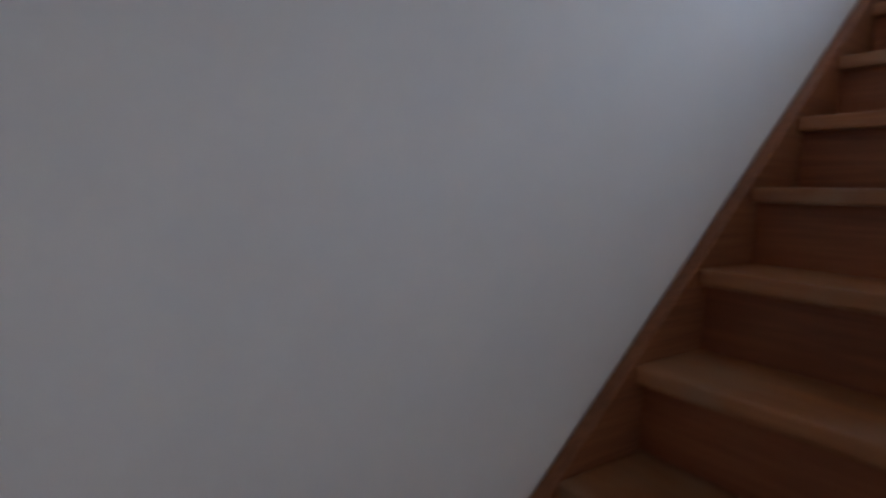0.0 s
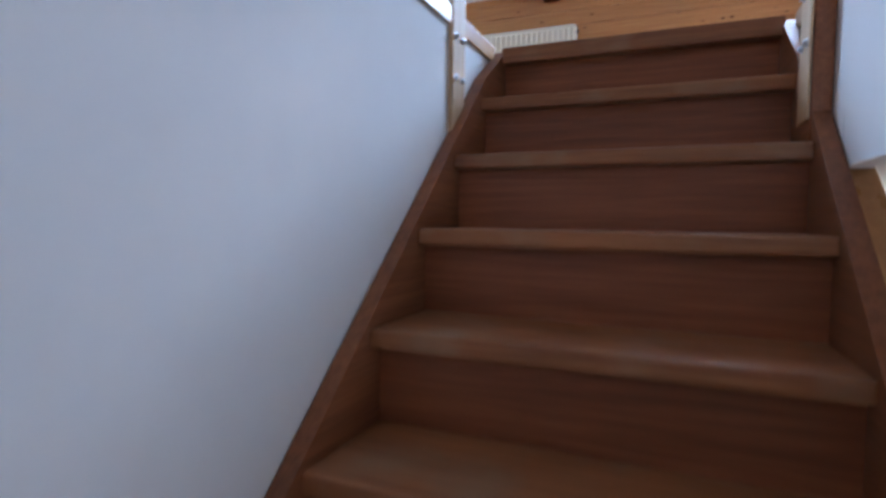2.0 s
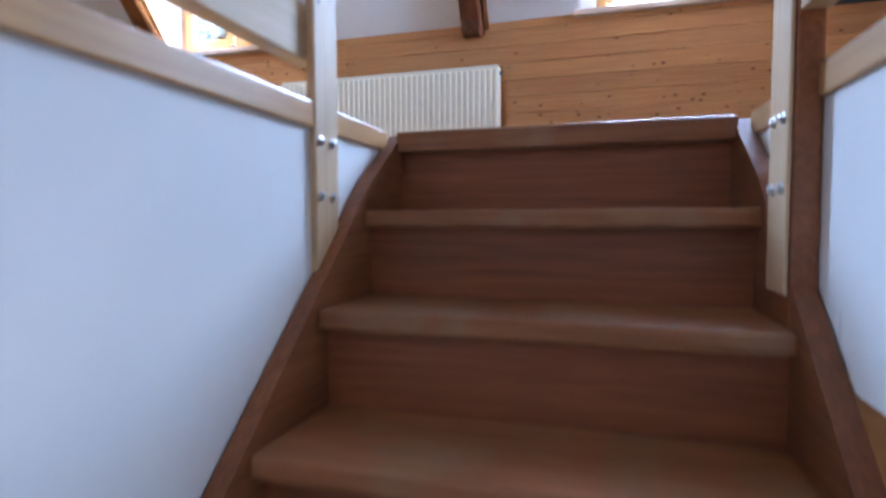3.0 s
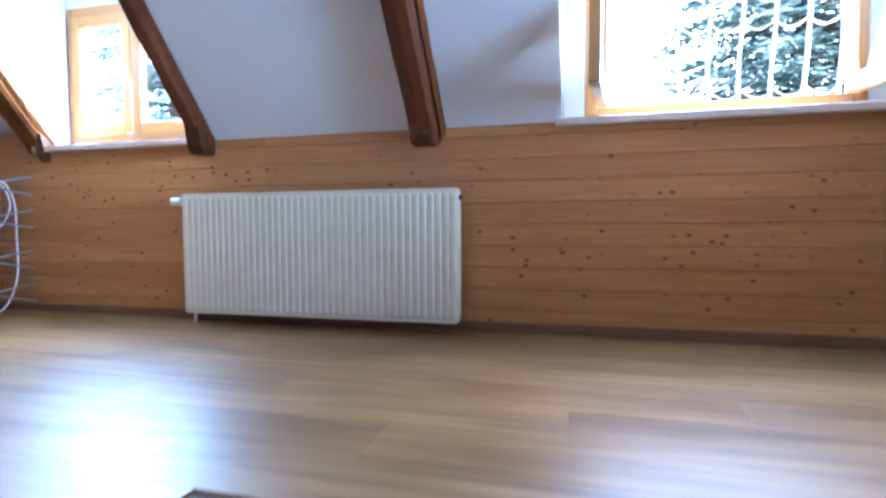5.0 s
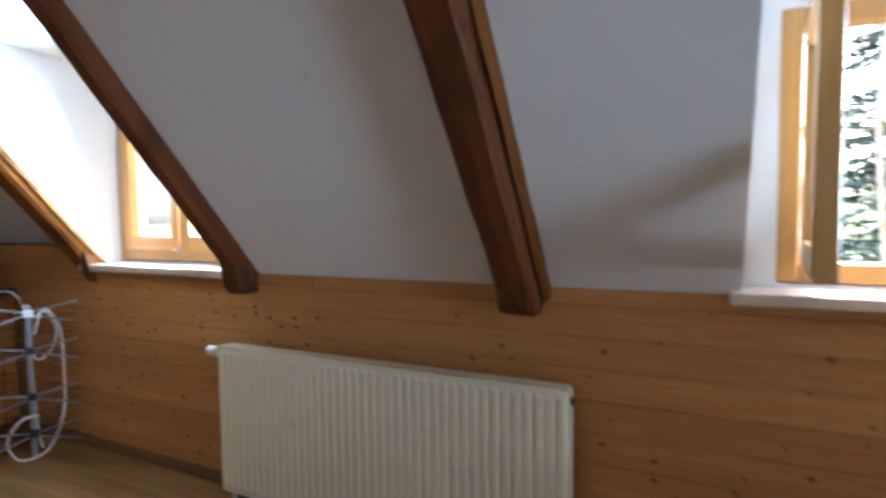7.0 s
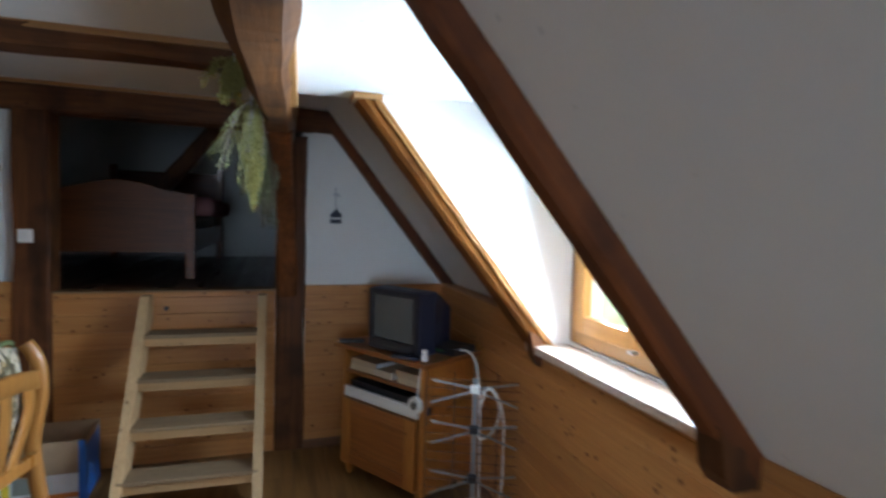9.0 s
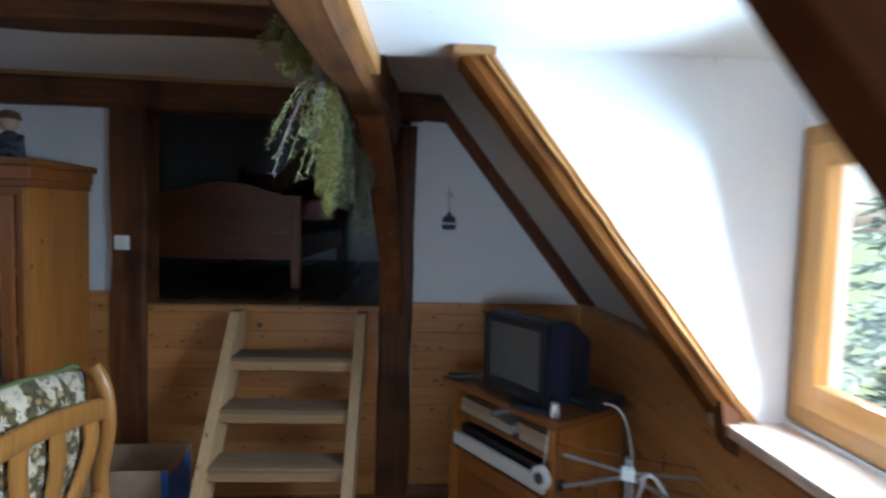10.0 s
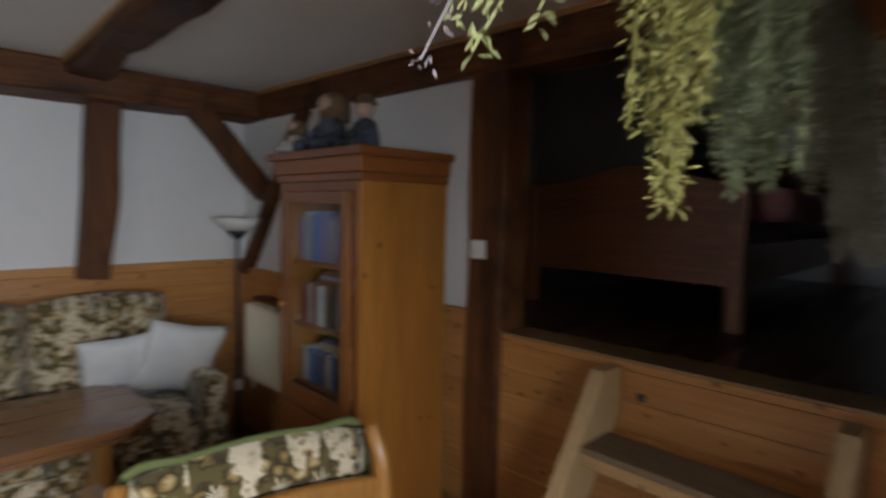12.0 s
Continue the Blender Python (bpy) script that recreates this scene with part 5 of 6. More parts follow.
def figure(name, x, y, z, s, coat, hat, label):
    """A small seated figure in one mesh: legs forward, arms in the lap, a round head under a cap or hair."""
    bm = bmesh.new()
    marks = []

    def done(slot):
        for f in bm.faces[len(marks):]:
            marks.append(slot)
        bm.faces.ensure_lookup_table()

    add_lathe(bm, [(0.045 * s, 0.0), (0.062 * s, 0.02 * s), (0.058 * s, 0.07 * s), (0.050 * s, 0.115 * s), (0.022 * s, 0.142 * s)], 14, (x, y, z))
    for e in (-1, 1):
        add_tube(bm, [(x + 0.02 * s, y + e * 0.03 * s, z + 0.025 * s), (x + 0.085 * s, y + e * 0.045 * s, z + 0.03 * s), (x + 0.12 * s, y + e * 0.05 * s, z + 0.02 * s)], 0.021 * s, 8)
        add_tube(bm, [(x, y + e * 0.052 * s, z + 0.115 * s), (x + 0.035 * s, y + e * 0.066 * s, z + 0.075 * s), (x + 0.07 * s, y + e * 0.035 * s, z + 0.062 * s)], 0.017 * s, 8)
    done(0)
    add_lathe(bm, [(0.012 * s, 0.140 * s), (0.030 * s, 0.150 * s), (0.042 * s, 0.172 * s), (0.040 * s, 0.195 * s), (0.025 * s, 0.212 * s)], 14, (x + 0.008 * s, y, z))
    done(1)
    if hat:
        add_lathe(bm, [(0.050 * s, 0.200 * s), (0.052 * s, 0.206 * s), (0.044 * s, 0.212 * s), (0.042 * s, 0.232 * s), (0.020 * s, 0.243 * s)], 14, (x + 0.004 * s, y, z))
    else:
        add_lathe(bm, [(0.055 * s, 0.120 * s), (0.058 * s, 0.165 * s), (0.052 * s, 0.205 * s), (0.025 * s, 0.225 * s)], 14, (x - 0.016 * s, y, z))
    done(2)
    for v in bm.verts:
        v.co += Vector((noise.noise(v.co * 30), noise.noise(v.co * 30 + Vector((5, 2, 1))), 0)) * 0.006 * s
    ob = part(name, bm, coat, smooth=True)
    ob.data.materials.append(doll_f)
    ob.data.materials.append(doll_h)
    ob.data.polygons.foreach_set("material_index", marks)
    tagged(ob, label, "figure", "figures on the bookcase")


figure("figurine", 0.26, -2.60, CH + 0.116, 0.85, doll_m, True, "small dark seated ornamental figure with a cap")
figure("figurine", 0.27, -2.82, CH + 0.116, 1.08, doll_m, False, "larger dark seated ornamental figure with brown hair")
figure("figurine", 0.34, -2.97, CH + 0.116, 0.62, doll_w, False, "small pale ornamental figure")


# ---- armchair ----
def upholstered_back(bm, w, z0, z1, y0, y1, puff, nx=16, nz=10):
    """A padded back: a flat rear, a puffed front and a rounded, slightly arched top."""
    rows = []
    for j in range(nz + 1):
        t = j / nz
        row = []
        for i in range(nx + 1):
            s = 2 * i / nx - 1
            arch = 0.035 * (1 - s * s)
            z = z0 + (z1 + arch - z0) * t
            edge = (1 - abs(s) ** 5) * (1 - (2 * t - 1) ** 4)
            row.append((s * w / 2, z, edge))
        rows.append(row)
    mid, half = (y0 + y1) / 2, (y1 - y0) / 2
    f = [[bm.verts.new((x, mid - half * (0.2 + 0.8 * e ** 0.5) - puff * e, z)) for x, z, e in row] for row in rows]
    r = [[bm.verts.new((x, mid + half * (0.2 + 0.8 * e ** 0.5) + puff * 0.35 * e, z)) for x, z, e in row] for row in rows]
    for g in (f, r):
        for j in range(nz):
            for i in range(nx):
                bm.faces.new((g[j][i], g[j][i + 1], g[j + 1][i + 1], g[j + 1][i]))
    for j in range(nz):
        bm.faces.new((f[j][0], f[j + 1][0], r[j + 1][0], r[j][0]))
        bm.faces.new((f[j][nx], f[j + 1][nx], r[j + 1][nx], r[j][nx]))
    for i in range(nx):
        bm.faces.new((f[0][i], f[0][i + 1], r[0][i + 1], r[0][i]))
        bm.faces.new((f[nz][i], f[nz][i + 1], r[nz][i + 1], r[nz][i]))


def armchair(m, label):
    """Faces -y in its own frame; the wooden slatted frame shows behind the padding."""
    c = thing("armchair", label, "armchair", "", m)
    W2 = 0.26
    bm = bmesh.new()
    upholstered_back(bm, 0.5, 0.42, 0.85, -0.075, 0.03, 0.045)
    cushion = part("back_cushion", bm, fabric, c, "padded floral back", True)
    bm = bmesh.new()
    y = -0.0225
    add_tube(bm, spline([(-0.25, y, 0.50), (-0.25, y, 0.845), (-0.125, y, 0.876), (0, y, 0.885), (0.125, y, 0.876), (0.25, y, 0.845), (0.25, y, 0.50)], 6), 0.011, 6)
    part("piping", bm, piping_m, cushion, "moss-green piping", True)
    bm = bmesh.new()
    add_box(bm, -W2, W2, -0.56, -0.04, 0.36, 0.48, 0.03)
    part("seat_cushion", bm, fabric, c, "padded floral seat", True)
    for s in (-1, 1):
        bm = bmesh.new()
        add_beam(bm, spline([(s * 0.27, 0.09, 0.0), (s * 0.27, 0.05, 0.25), (s * 0.268, 0.03, 0.45), (s * 0.265, 0.065, 0.65), (s * 0.262, 0.055, 0.79), (s * 0.255, 0.015, 0.865)], 4), 0.038, 0.062, (0, 1, 0), 0.0, 0.012, 1, 2)
        part("back_post", bm, chair_m, c, smooth=True)
        box_part("leg", s * 0.27 - 0.022, s * 0.27 + 0.022, -0.56, -0.515, 0, 0.60, chair_m, c, bevel=0.008)
        bm = bmesh.new()
        add_beam(bm, spline([(s * 0.272, 0.05, 0.62), (s * 0.275, -0.25, 0.64), (s * 0.275, -0.52, 0.61), (s * 0.275, -0.6, 0.585)], 4), 0.055, 0.035, (0, 0, 1), 0, 0.01, 1, 2)
        part("armrest", bm, chair_m, c, smooth=True)
        box_part("side_rail", s * 0.27 - 0.015, s * 0.27 + 0.015, -0.52, 0.03, 0.30, 0.36, chair_m, c)
    bm = bmesh.new()
    add_beam(bm, spline([(-0.262, 0.062, 0.715), (-0.13, 0.068, 0.74), (0, 0.07, 0.75), (0.13, 0.068, 0.74), (0.262, 0.062, 0.715)], 4), 0.03, 0.078, (0, 0, 1), 0, 0.008, 1, 2)
    part("top_rail", bm, chair_m, c, smooth=True)
    box_part("lower_rail", -0.26, 0.26, 0.035, 0.06, 0.36, 0.41, chair_m, c)
    for i in range(4):
        x = -0.175 + i * 0.117
        bm = bmesh.new()
        add_beam(bm, spline([(x * 0.62, 0.048, 0.40), (x * 0.92, 0.06, 0.52), (x * 1.12, 0.066, 0.63), (x * 1.05, 0.066, 0.73)], 4), 0.058, 0.014, (0, 1, 0), 0, 0.004, 1, 2)
        part("slat", bm, chair_m, c, smooth=True)
    for s in (-1, 1):
        bm = bmesh.new()
        add_tube(bm, [(s * 0.255 + s * 0.022, 0.015, 0.80), (s * 0.255 + s * 0.027, 0.015, 0.80)], 0.008, 10)
        part("stud", bm, steel, c, "bright metal stud")
    return c


armchair(Matrix.Translation((0.911, -2.115, 0)) @ Matrix.Rotation(radians(-9), 4, 'Z') @ Matrix.Diagonal((1.12, 1.0, 1.01, 1.0)), "wooden armchair with slatted back and floral padding")


# ---- seating corner ----
tab = thing("coffee_table", "low brown wooden coffee table with chamfered corners and moulded edge", "table")
tx0, tx1, ty0, ty1, tz = 0.80, 1.95, -3.82, -3.22, 0.585
oct_ = lambda o, c: [(tx0 + c - o, ty0 - o), (tx1 - c + o, ty0 - o), (tx1 + o, ty0 + c - o), (tx1 + o, ty1 - c + o), (tx1 - c + o, ty1 + o), (tx0 + c - o, ty1 + o), (tx0 - o, ty1 - c + o), (tx0 - o, ty0 + c - o)]
for z0, z1, o in ((tz - 0.022, tz, 0.012), (tz - 0.036, tz - 0.022, 0.0), (tz - 0.055, tz - 0.036, 0.006)):
    bm = bmesh.new()
    add_prism(bm, oct_(o, 0.11), z0, z1, lambda a, b, d: (a, b, d))
    part("tabletop", bm, table_m, tab)
for x in (tx0 + 0.16, tx1 - 0.16):
    bm = bmesh.new()
    add_beam(bm, [(x, -3.52, 0.05), (x, -3.52, tz - 0.055)], 0.36, 0.06, (1, 0, 0), 0, 0.012, 1, 3)
    part("leg", bm, chair_m, tab)
    box_part("foot", x - 0.05, x + 0.05, -3.78, -3.26, 0.0, 0.05, chair_m, tab, bevel=0.01)
box_part("stretcher", tx0 + 0.2, tx1 - 0.2, -3.56, -3.48, 0.16, 0.19, chair_m, tab)

sofa = thing("sofa", "floral upholstered sofa against the boarded far wall", "sofa")
sx0 = 0.50
box_part("base", sx0, 2.35, -4.15, -3.55, 0.10, 0.32, fabric, sofa, bevel=0.03)
for k in range(3):
    a = sx0 + 0.02 + k * 0.61
    bm = bmesh.new()
    add_box(bm, a, a + 0.6, -4.0, -3.52, 0.32, 0.47, 0.04)
    part("seat_cushion", bm, fabric, sofa, smooth=True)
    bm = bmesh.new()
    upholstered_back(bm, 0.60, 0.44, 0.95, -0.05, 0.05, 0.05)
    for v in bm.verts:
        v.co = Vector((a + 0.3 + v.co.x, -4.06 - v.co.y * 1.0, v.co.z))
    part("back_cushion", bm, fabric, sofa, smooth=True)
for x0 in (sx0 - 0.12, 2.35):
    box_part("armrest", x0, x0 + 0.12, -4.12, -3.55, 0.05, 0.60, fabric, sofa, bevel=0.035)
for x in (sx0 + 0.03, 2.27):
    for y in (-4.08, -3.62):
        box_part("foot", x, x + 0.06, y, y + 0.06, 0, 0.10, chair_m, sofa)


def pillow(m, label):
    bm = bmesh.new()
    n = 12
    f, r = [], []
    for j in range(n + 1):
        for i in range(n + 1):
            a, b = 2 * i / n - 1, 2 * j / n - 1
            pin = 1 - 0.08 * (1 - abs(a)) * abs(b) - 0.08 * (1 - abs(b)) * abs(a)
            th = 0.055 * ((1 - a * a) * (1 - b * b)) ** 0.45
            f.append(bm.verts.new((a * 0.2 * pin, -th, b * 0.2 * pin)))
            r.append(bm.verts.new((a * 0.2 * pin, th, b * 0.2 * pin)))
    for g in (f, r):
        for j in range(n):
            for i in range(n):
                k = j * (n + 1) + i
                bm.faces.new((g[k], g[k + 1], g[k + n + 2], g[k + n + 1]))
    bmesh.ops.remove_doubles(bm, verts=bm.verts[:], dist=0.0005)
    ob = part("cushion", bm, cushion_m, smooth=True)
    ob.matrix_world = m
    tagged(ob, label, "cushion", "cushions on the sofa")


pillow(Matrix.Translation((0.76, -3.86, 0.63)) @ Matrix.Rotation(radians(-22), 4, 'X') @ Matrix.Rotation(radians(4), 4, 'Y'), "plain white square cushion leaning on the sofa")
pillow(Matrix.Translation((0.53, -3.80, 0.655)) @ Matrix.Rotation(radians(-18), 4, 'X') @ Matrix.Rotation(radians(-14), 4, 'Y'), "plain white square cushion tilted on the sofa")

lamp = thing("floor_lamp", "thin black floor lamp with white uplight bowl", "lamp", "", Matrix.Translation((0.15, -3.98, 0)))
bm = bmesh.new()
add_lathe(bm, [(0.135, 0.0), (0.135, 0.015), (0.12, 0.028), (0.02, 0.04)], 24)
part("base", bm, black, lamp, smooth=True)
bm = bmesh.new()
add_tube(bm, [(0, 0, 0.03), (0, 0, 1.27)], 0.010, 10)
part("pole", bm, black, lamp)
bm = bmesh.new()
add_lathe(bm, [(0.014, 1.24), (0.035, 1.262), (0.062, 1.292)], 20)
part("bowl_holder", bm, black, lamp, smooth=True)
bm = bmesh.new()
add_lathe(bm, [(0.06, 1.292), (0.105, 1.318), (0.128, 1.365), (0.123, 1.366), (0.09, 1.325), (0.02, 1.302)], 24)
part("shade", bm, white_p, lamp, "white uplight bowl", True)
bm = bmesh.new()
add_box(bm, -0.018, 0.018, -0.02, 0.016, 0.36, 0.42, 0.006)
part("dimmer", bm, white_p, lamp, "white switch on the pole")

# ---- bed in the dark room ----
bed = thing("bed", "dark wooden bed with curved footboard and pink bedding", "bed")
bm = bmesh.new()
out = [(-2.56, 1.17), (-1.66, 1.17), (-1.66, 1.575)] + [(-1.66 - 0.9 * t, 1.575 + 0.075 * math.sin(math.pi * min(1, t * 1.1)) ** 2) for t in [k / 16 for k in range(1, 16)]] + [(-2.56, 1.59)]
add_prism(bm, out, -0.80, -0.765, lambda a, b, d: (d, a, b))
part("footboard", bm, bed_m, bed)
for y in (-1.66, -2.62):
    box_part("leg", -0.81, -0.75, y, y + 0.06, 0.993, 1.57, bed_m, bed, bevel=0.008)
    box_part("leg", -2.75, -2.69, y, y + 0.06, 0.993, 1.9, bed_m, bed, bevel=0.008)
    box_part("side_rail", -2.69, -0.81, y + 0.01, y + 0.05, 1.17, 1.33, bed_m, bed)
box_part("headboard", -2.74, -2.70, -2.56, -1.66, 1.17, 1.85, bed_m, bed)
box_part("mattress", -2.68, -0.82, -2.55, -1.67, 1.25, 1.42, bedding_m, bed, bevel=0.03)
bm = bmesh.new()
add_box(bm, -2.3, -0.95, -2.44, -1.5, 1.42, 1.56, 0.06)
part("quilt", bm, pink_m, bed, "pink quilt", True)


# ---- dried herbs ----
def herb_bunch(top, tip, width, stems, mat, seed, label, leaf=0.011, taper=1.0, dense=10):
    """Stems hanging from top towards tip; the bunch is widest in its upper half."""
    r = random.Random(seed)
    top, tip = Vector(top), Vector(tip)
    t = thing("herb_bunch", label, "dried herbs", "herb bunches")
    bs, bl = bmesh.new(), bmesh.new()
    for s in range(stems):
        L = r.uniform(0.35, 1.0) if s else 1.0
        out = Vector((r.gauss(0, 1), r.gauss(0, 1), 0)) * width * (1.15 - L * taper)
        end = top.lerp(tip, L) + out
        pts = spline([top, top.lerp(end, 0.3) + out * 0.35, top.lerp(end, 0.7) + out * 0.2, end], 4)
        add_tube(bs, pts, 0.0012, 3)
        for p in pts[4:]:
            for _ in range(dense):
                d = Vector((r.uniform(-1, 1), r.uniform(-1, 1), r.uniform(-1.6, 0.2))).normalized()
                q = p + d * r.uniform(0.001, 0.012) + Vector((0, 0, r.uniform(-0.015, 0.015)))
                side = d.cross(Vector((r.uniform(-1, 1), r.uniform(-1, 1), 1))).normalized()
                ll = leaf * r.uniform(0.6, 1.6)
                a, b = q + side * ll * 0.26, q - side * ll * 0.26
                mid = q + d * ll * 0.5 + side.cross(d) * ll * 0.25
                vs = [bl.verts.new(c) for c in (q - d * ll * 0.5, a, q + d * ll, b, mid)]
                for k in range(4):
                    bl.faces.new((vs[k], vs[(k + 1) % 4], vs[4]))
    tagged(part("stem", bs, mat, t), "", "", "", "stuff")
    tagged(part("foliage", bl, mat, t), "", "", "", "stuff")
    bt = bmesh.new()
    add_tube(bt, [top - Vector((0, 0, 0.02)), top + Vector((0, 0, 0.03)), (top.x, top.y + 0.03, top.z + 0.05)], 0.003, 5)
    part("string", bt, cable_m, t, "pale binding string")


herb_bunch((0.99, -1.16, 1.90), (1.0, -1.155, 1.465), 0.034, 75, herb_y, 1, "dried yellow-green herb bunch hanging from the purlin", 0.0062, 1.0, 14)
herb_bunch((0.82, -1.155, 1.86), (0.77, -1.15, 1.49), 0.040, 85, herb_g, 2, "dried grey-green herb bunch hanging from the purlin", 0.007, 0.75, 14)
herb_bunch((0.55, -1.13, 1.80), (0.38, -1.105, 1.39), 0.040, 85, herb_k, 3, "dried dull grey herb bunch hanging by the brace", 0.007, 0.75, 14)
herb_bunch((1.0, -1.16, 1.88), (1.2, -1.215, 1.55), 0.045, 9, herb_s, 4, "loose leafy herb sprigs spreading from the bunch", 0.008, 0.2, 4)
herb_bunch((1.03, -1.165, 1.88), (1.17, -1.21, 1.56), 0.035, 5, herb_v, 6, "sparse dried herb sprigs with pale violet flowers", 0.006, 0.3, 5)
herb_bunch((1.08, -1.22, 2.02), (1.08, -1.24, 1.86), 0.04, 30, herb_y, 5, "small dried herb bunch high on the purlin", 0.010, 0.6)

# ---- storey below, seen past the stairs ----
dr = structure(new("door_1"), "honey-coloured pine door in the storey below", "door")
box_part("door_leaf", 4.62, 5.245, -0.425, -0.405, LOW, -0.735, cabinet_z, dr)
box_part("door_frame", 5.245, 5.285, -0.44, -0.405, LOW, -0.70, frame_z, dr)
box_part("door_frame", 4.60, 5.245, -0.44, -0.405, -0.735, -0.70, frame_x, dr)
rack = thing("clothes_stand", "dark wooden post hung with dark and green jackets", "coat stand", "", Matrix.Translation((5.26, -0.75, LOW)))
box_part("post", -0.03, 0.03, -0.03, 0.03, 0, 1.88, riser_x, rack, bevel=0.008)
box_part("base", -0.2, 0.2, -0.2, 0.2, 0, 0.05, riser_x, rack, bevel=0.01)
for mat, dx, z0, z1, rr in ((cloth_d, 0.06, 0.9, 1.62, 0.16), (cloth_g, -0.05, 1.2, 1.71, 0.06)):
    bm = bmesh.new()
    add_lathe(bm, [(rr, z0), (rr * 1.1, z0 + 0.1), (rr, z1 - 0.25), (rr * 0.7, z1 - 0.08), (rr * 0.2, z1)], 14, (dx, 0, 0))
    for v in bm.verts:
        v.co += Vector((noise.noise(v.co * 9), noise.noise(v.co * 9 + Vector((3, 1, 2))), 0)) * 0.035
    part("jacket", bm, mat, rack, smooth=True)

tube_chair = thing("tubular_chair", "chrome tubular chair foot beside the stairwell", "chair", "", Matrix.Translation((5.0, -1.55, 0)))
for s in (0.0, 0.38):
    bm = bmesh.new()
    add_tube(bm, spline([(-0.2, s, 0.012), (0.2, s, 0.012), (0.235, s, 0.05), (0.12, s, 0.45)], 5), 0.011, 8)
    part("leg", bm, steel, tube_chair, smooth=True)
box_part("seat", -0.2, 0.22, -0.03, 0.41, 0.43, 0.47, cloth_d, tube_chair, bevel=0.015)
box_part("backrest", 0.2, 0.23, -0.03, 0.41, 0.6, 0.82, cloth_d, tube_chair, bevel=0.012)
for s in (0.0, 0.38):
    bm = bmesh.new()
    add_tube(bm, [(0.12, s, 0.45), (0.215, s, 0.82)], 0.011, 8)
    part("back_post", bm, steel, tube_chair)


# ---- outdoors ----
bm = bmesh.new()
r_ = 900
vs = [bm.verts.new(p) for p in ((-r_, -r_, -3.0), (r_, -r_, -3.0), (r_, r_, -3.0), (-r_, r_, -3.0))]
bm.faces.new(vs)
structure(part("ground", bm, lawn_m), "green lawn round the house", "ground")


def spruce(x, y, z0, height, radius, seed, density=1.0):
    r = random.Random(seed)
    t = thing("spruce_tree", "tall blue-green spruce standing close to the window", "tree", "spruces", Matrix.Translation((x, y, z0)))
    bm = bmesh.new()
    add_tube(bm, [(0, 0, 0), (0, 0, height * 0.5), (0, 0, height)], 0.16, 10, [1, 0.55, 0.05])
    part("trunk", bm, bark_m, t)
    bl = bmesh.new()
    bb = bmesh.new()
    z = 0.5
    verts, faces = [], []
    while z < height - 0.2:
        R = radius * (1 - z / height) ** 0.8 + 0.1
        n = int(7 + R * 3.2)
        for k in range(n):
            a = 2 * math.pi * (k + r.random() * 0.7) / n
            L = R * r.uniform(0.75, 1.08)
            d = Vector((math.cos(a), math.sin(a), 0))
            side = Vector((-d.y, d.x, 0))
            droop = r.uniform(0.10, 0.32)
            pts = [d * (L * q) + Vector((0, 0, z + 0.10 * q * L - droop * q * q * L)) for q in (0, 0.35, 0.7, 1.0)]
            add_tube(bb, pts, 0.018, 4, [1, 0.7, 0.45, 0.2])
            m = int(L * 26 * density)
            for i in range(m):
                q = 0.18 + 0.82 * (i + r.random()) / m
                base = d * (L * q) + Vector((0, 0, z + 0.10 * q * L - droop * q * q * L))
                tw = (1 - q) * 0.6 + 0.22
                for sgn in (-1, 1):
                    tip = base + side * sgn * tw * L * 0.33 * r.uniform(0.5, 1.1) + d * r.uniform(0.05, 0.18) + Vector((0, 0, r.uniform(-0.10, 0.03)))
                    for s2 in range(3):
                        c = base.lerp(tip, (s2 + r.random()) / 3)
                        v = (tip - base).normalized()
                        u = Vector((r.uniform(-1, 1), r.uniform(-1, 1), r.uniform(-1, 1))).cross(v).normalized()
                        ln, wd = r.uniform(0.05, 0.095), r.uniform(0.014, 0.024)
                        i0 = len(verts)
                        verts += [c - v * ln * 0.5, c + u * wd, c + v * ln, c - u * wd, c + v.cross(u) * wd]
                        faces += [(i0, i0 + 1, i0 + 4), (i0 + 1, i0 + 2, i0 + 4), (i0 + 2, i0 + 3, i0 + 4), (i0 + 3, i0, i0 + 4)]
        z += r.uniform(0.17, 0.26)
    part("branchwork", bb, bark_m, t)
    bl.free()
    me = bpy.data.meshes.new("crown")
    me.from_pydata(verts, [], faces)
    me.materials.append(needle_m)
    cr = new("crown", me)
    cr.parent = t


spruce(6.45, 4.3, -3.0, 10.5, 2.9, 5, 0.55)
spruce(-1.3, 3.9, -3.0, 8.0, 2.0, 8, 0.7)

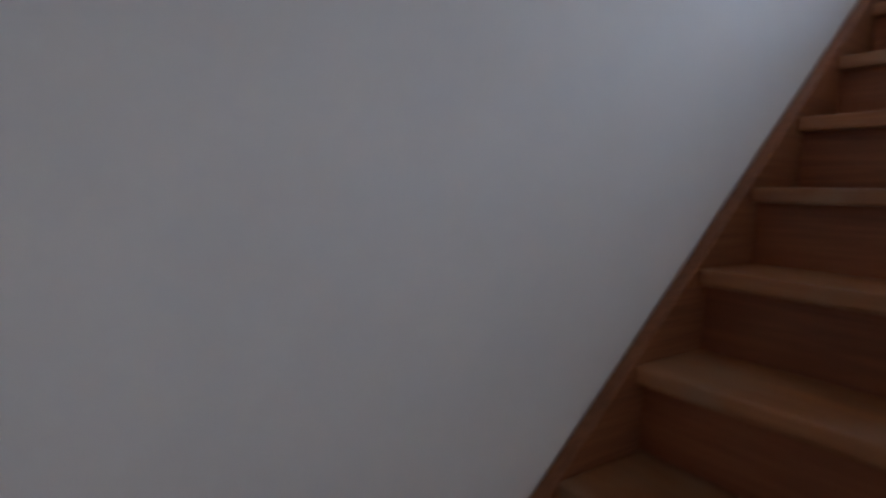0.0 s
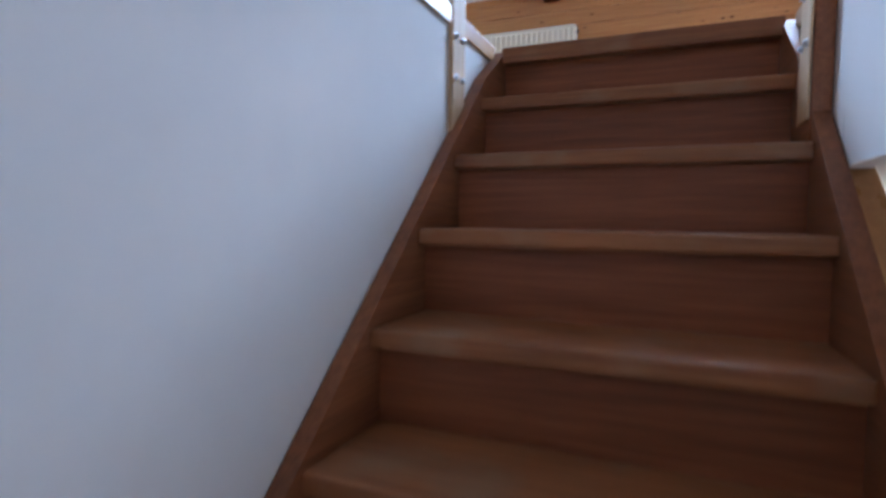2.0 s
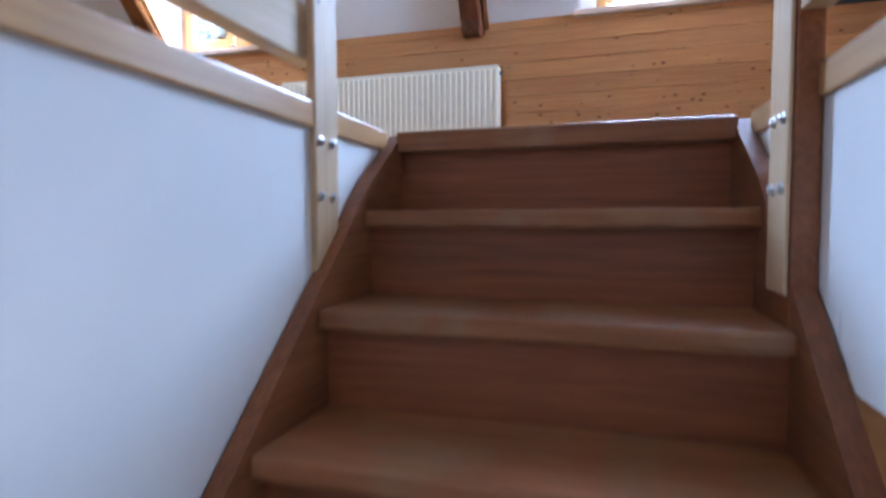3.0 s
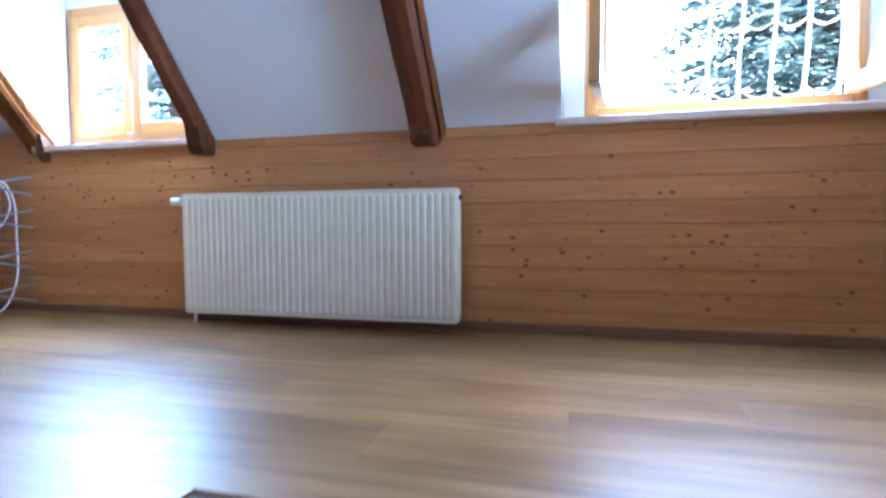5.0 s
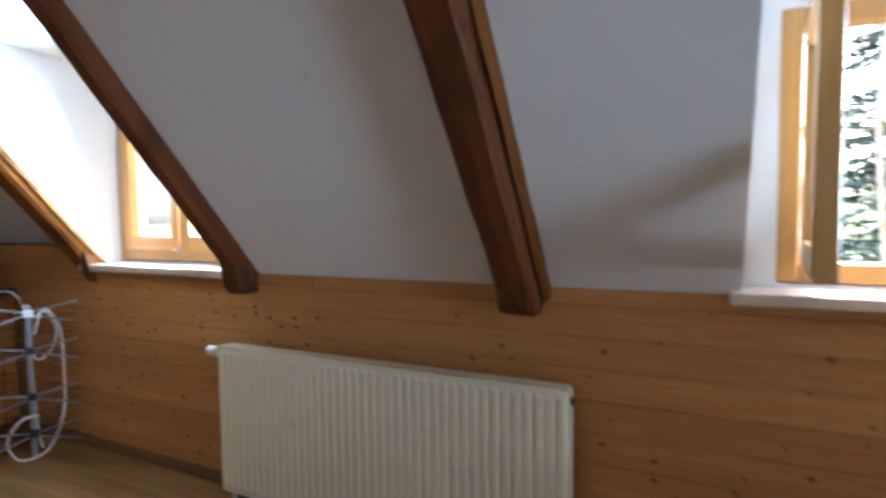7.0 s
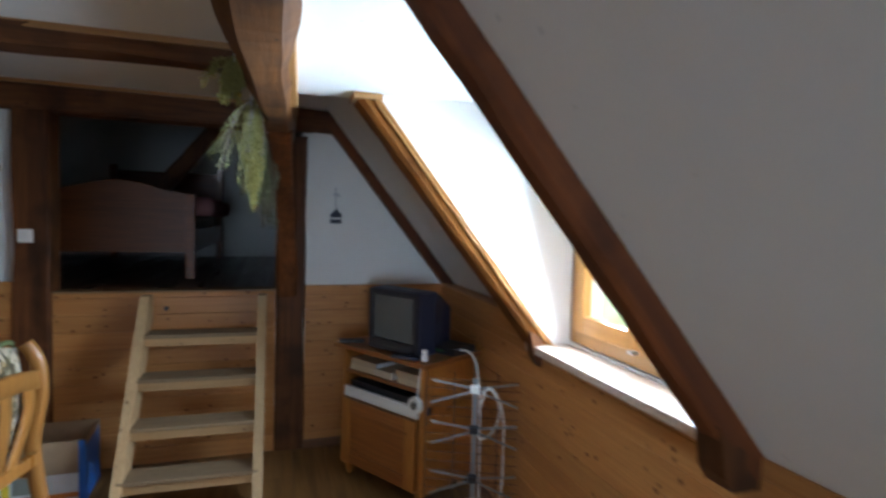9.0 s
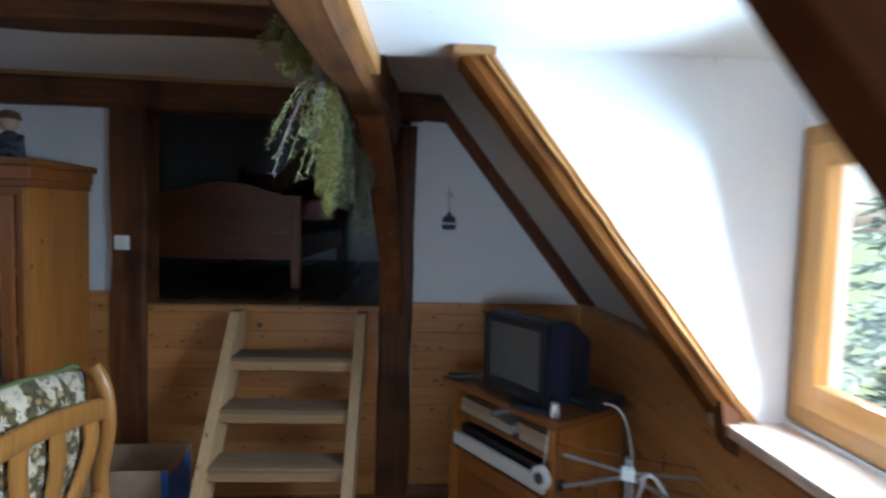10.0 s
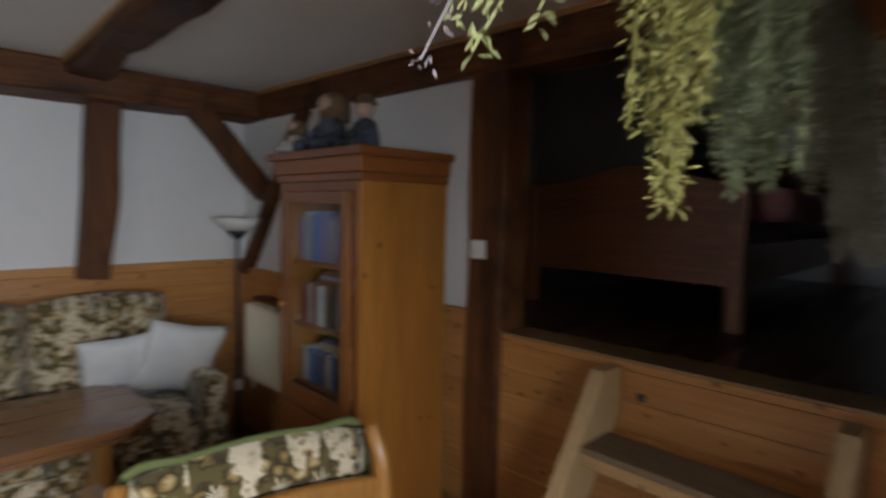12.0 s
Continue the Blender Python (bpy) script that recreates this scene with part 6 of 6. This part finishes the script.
# roof skin over the attic
bm = bmesh.new()
for x0, x1 in ((-4.4, D1[0] - 0.1), (D1[1] + 0.1, D2[0] - 0.1), (D2[1] + 0.1, EAST + 0.3)):
    add_prism(bm, [(0.55, 0.45), (-2.7, 4.56), (-2.7, 4.68), (0.65, 0.45)], x0, x1, lambda a, b, d: (d, a, b))
add_prism(bm, [(-5.95, 0.45), (-2.7, 4.56), (-2.7, 4.68), (-6.05, 0.45)], -4.4, EAST + 0.3, lambda a, b, d: (d, a, b))
for d_ in (D1, D2):
    add_prism(bm, [(0.50, 2.12), (-1.9, 3.2), (-1.9, 3.3), (0.52, 2.20)], d_[0] - 0.12, d_[1] + 0.12, lambda a, b, d: (d, a, b))
add_prism(bm, [(0.5, 0.5), (-2.7, 4.56), (-5.9, 0.5), (-5.9, LOW), (0.5, LOW)], EAST + 0.2, EAST + 0.3, lambda a, b, d: (d, a, b))
structure(part("roof", bm, roof_m), "reddish-brown roof over the attic", "roof")

# ---- floor planks ----
rnd = random.Random(9)
PW, PL = 0.192, 1.285
plank_mesh = {}
y = -0.001
row = 0
while y > FAR + 0.01:
    x = -0.18 - (row % 3) * 0.43
    while x < EAST - 0.02:
        a0, a1 = max(x, -0.14), min(x + PL, EAST)
        b1, b0 = y, max(y - PW, FAR)
        spans = [(a0, a1)]
        if b0 < WY + 0.09 and b1 > -4.0:
            spans = [(p, q) for p, q in ((a0, min(a1, WX0 - 0.16)), (max(a0, WX1 + 0.16), a1)) if q - p > 0.02]
        for p, q in spans:
            key = (round(q - p, 3), round(b1 - b0, 3))
            if key not in plank_mesh:
                bm = bmesh.new()
                L, Wd = q - p, b1 - b0
                lo = [bm.verts.new(c) for c in ((0.0, 0.0, -0.012), (L, 0, -0.012), (L, Wd, -0.012), (0, Wd, -0.012))]
                e = 0.0006
                hi = [bm.verts.new(c) for c in ((e, e, 0), (L - e, e, 0), (L - e, Wd - e, 0), (e, Wd - e, 0))]
                bm.faces.new(hi)
                for k in range(4):
                    bm.faces.new((lo[k], lo[(k + 1) % 4], hi[(k + 1) % 4], hi[k]))
                plank_mesh[key] = finish("plank", bm, floor_m)
            ob = new("plank", plank_mesh[key])
            ob.parent = floor
            ob.location = (p, b0, 0)
        x += PL
    y -= PW
    row += 1
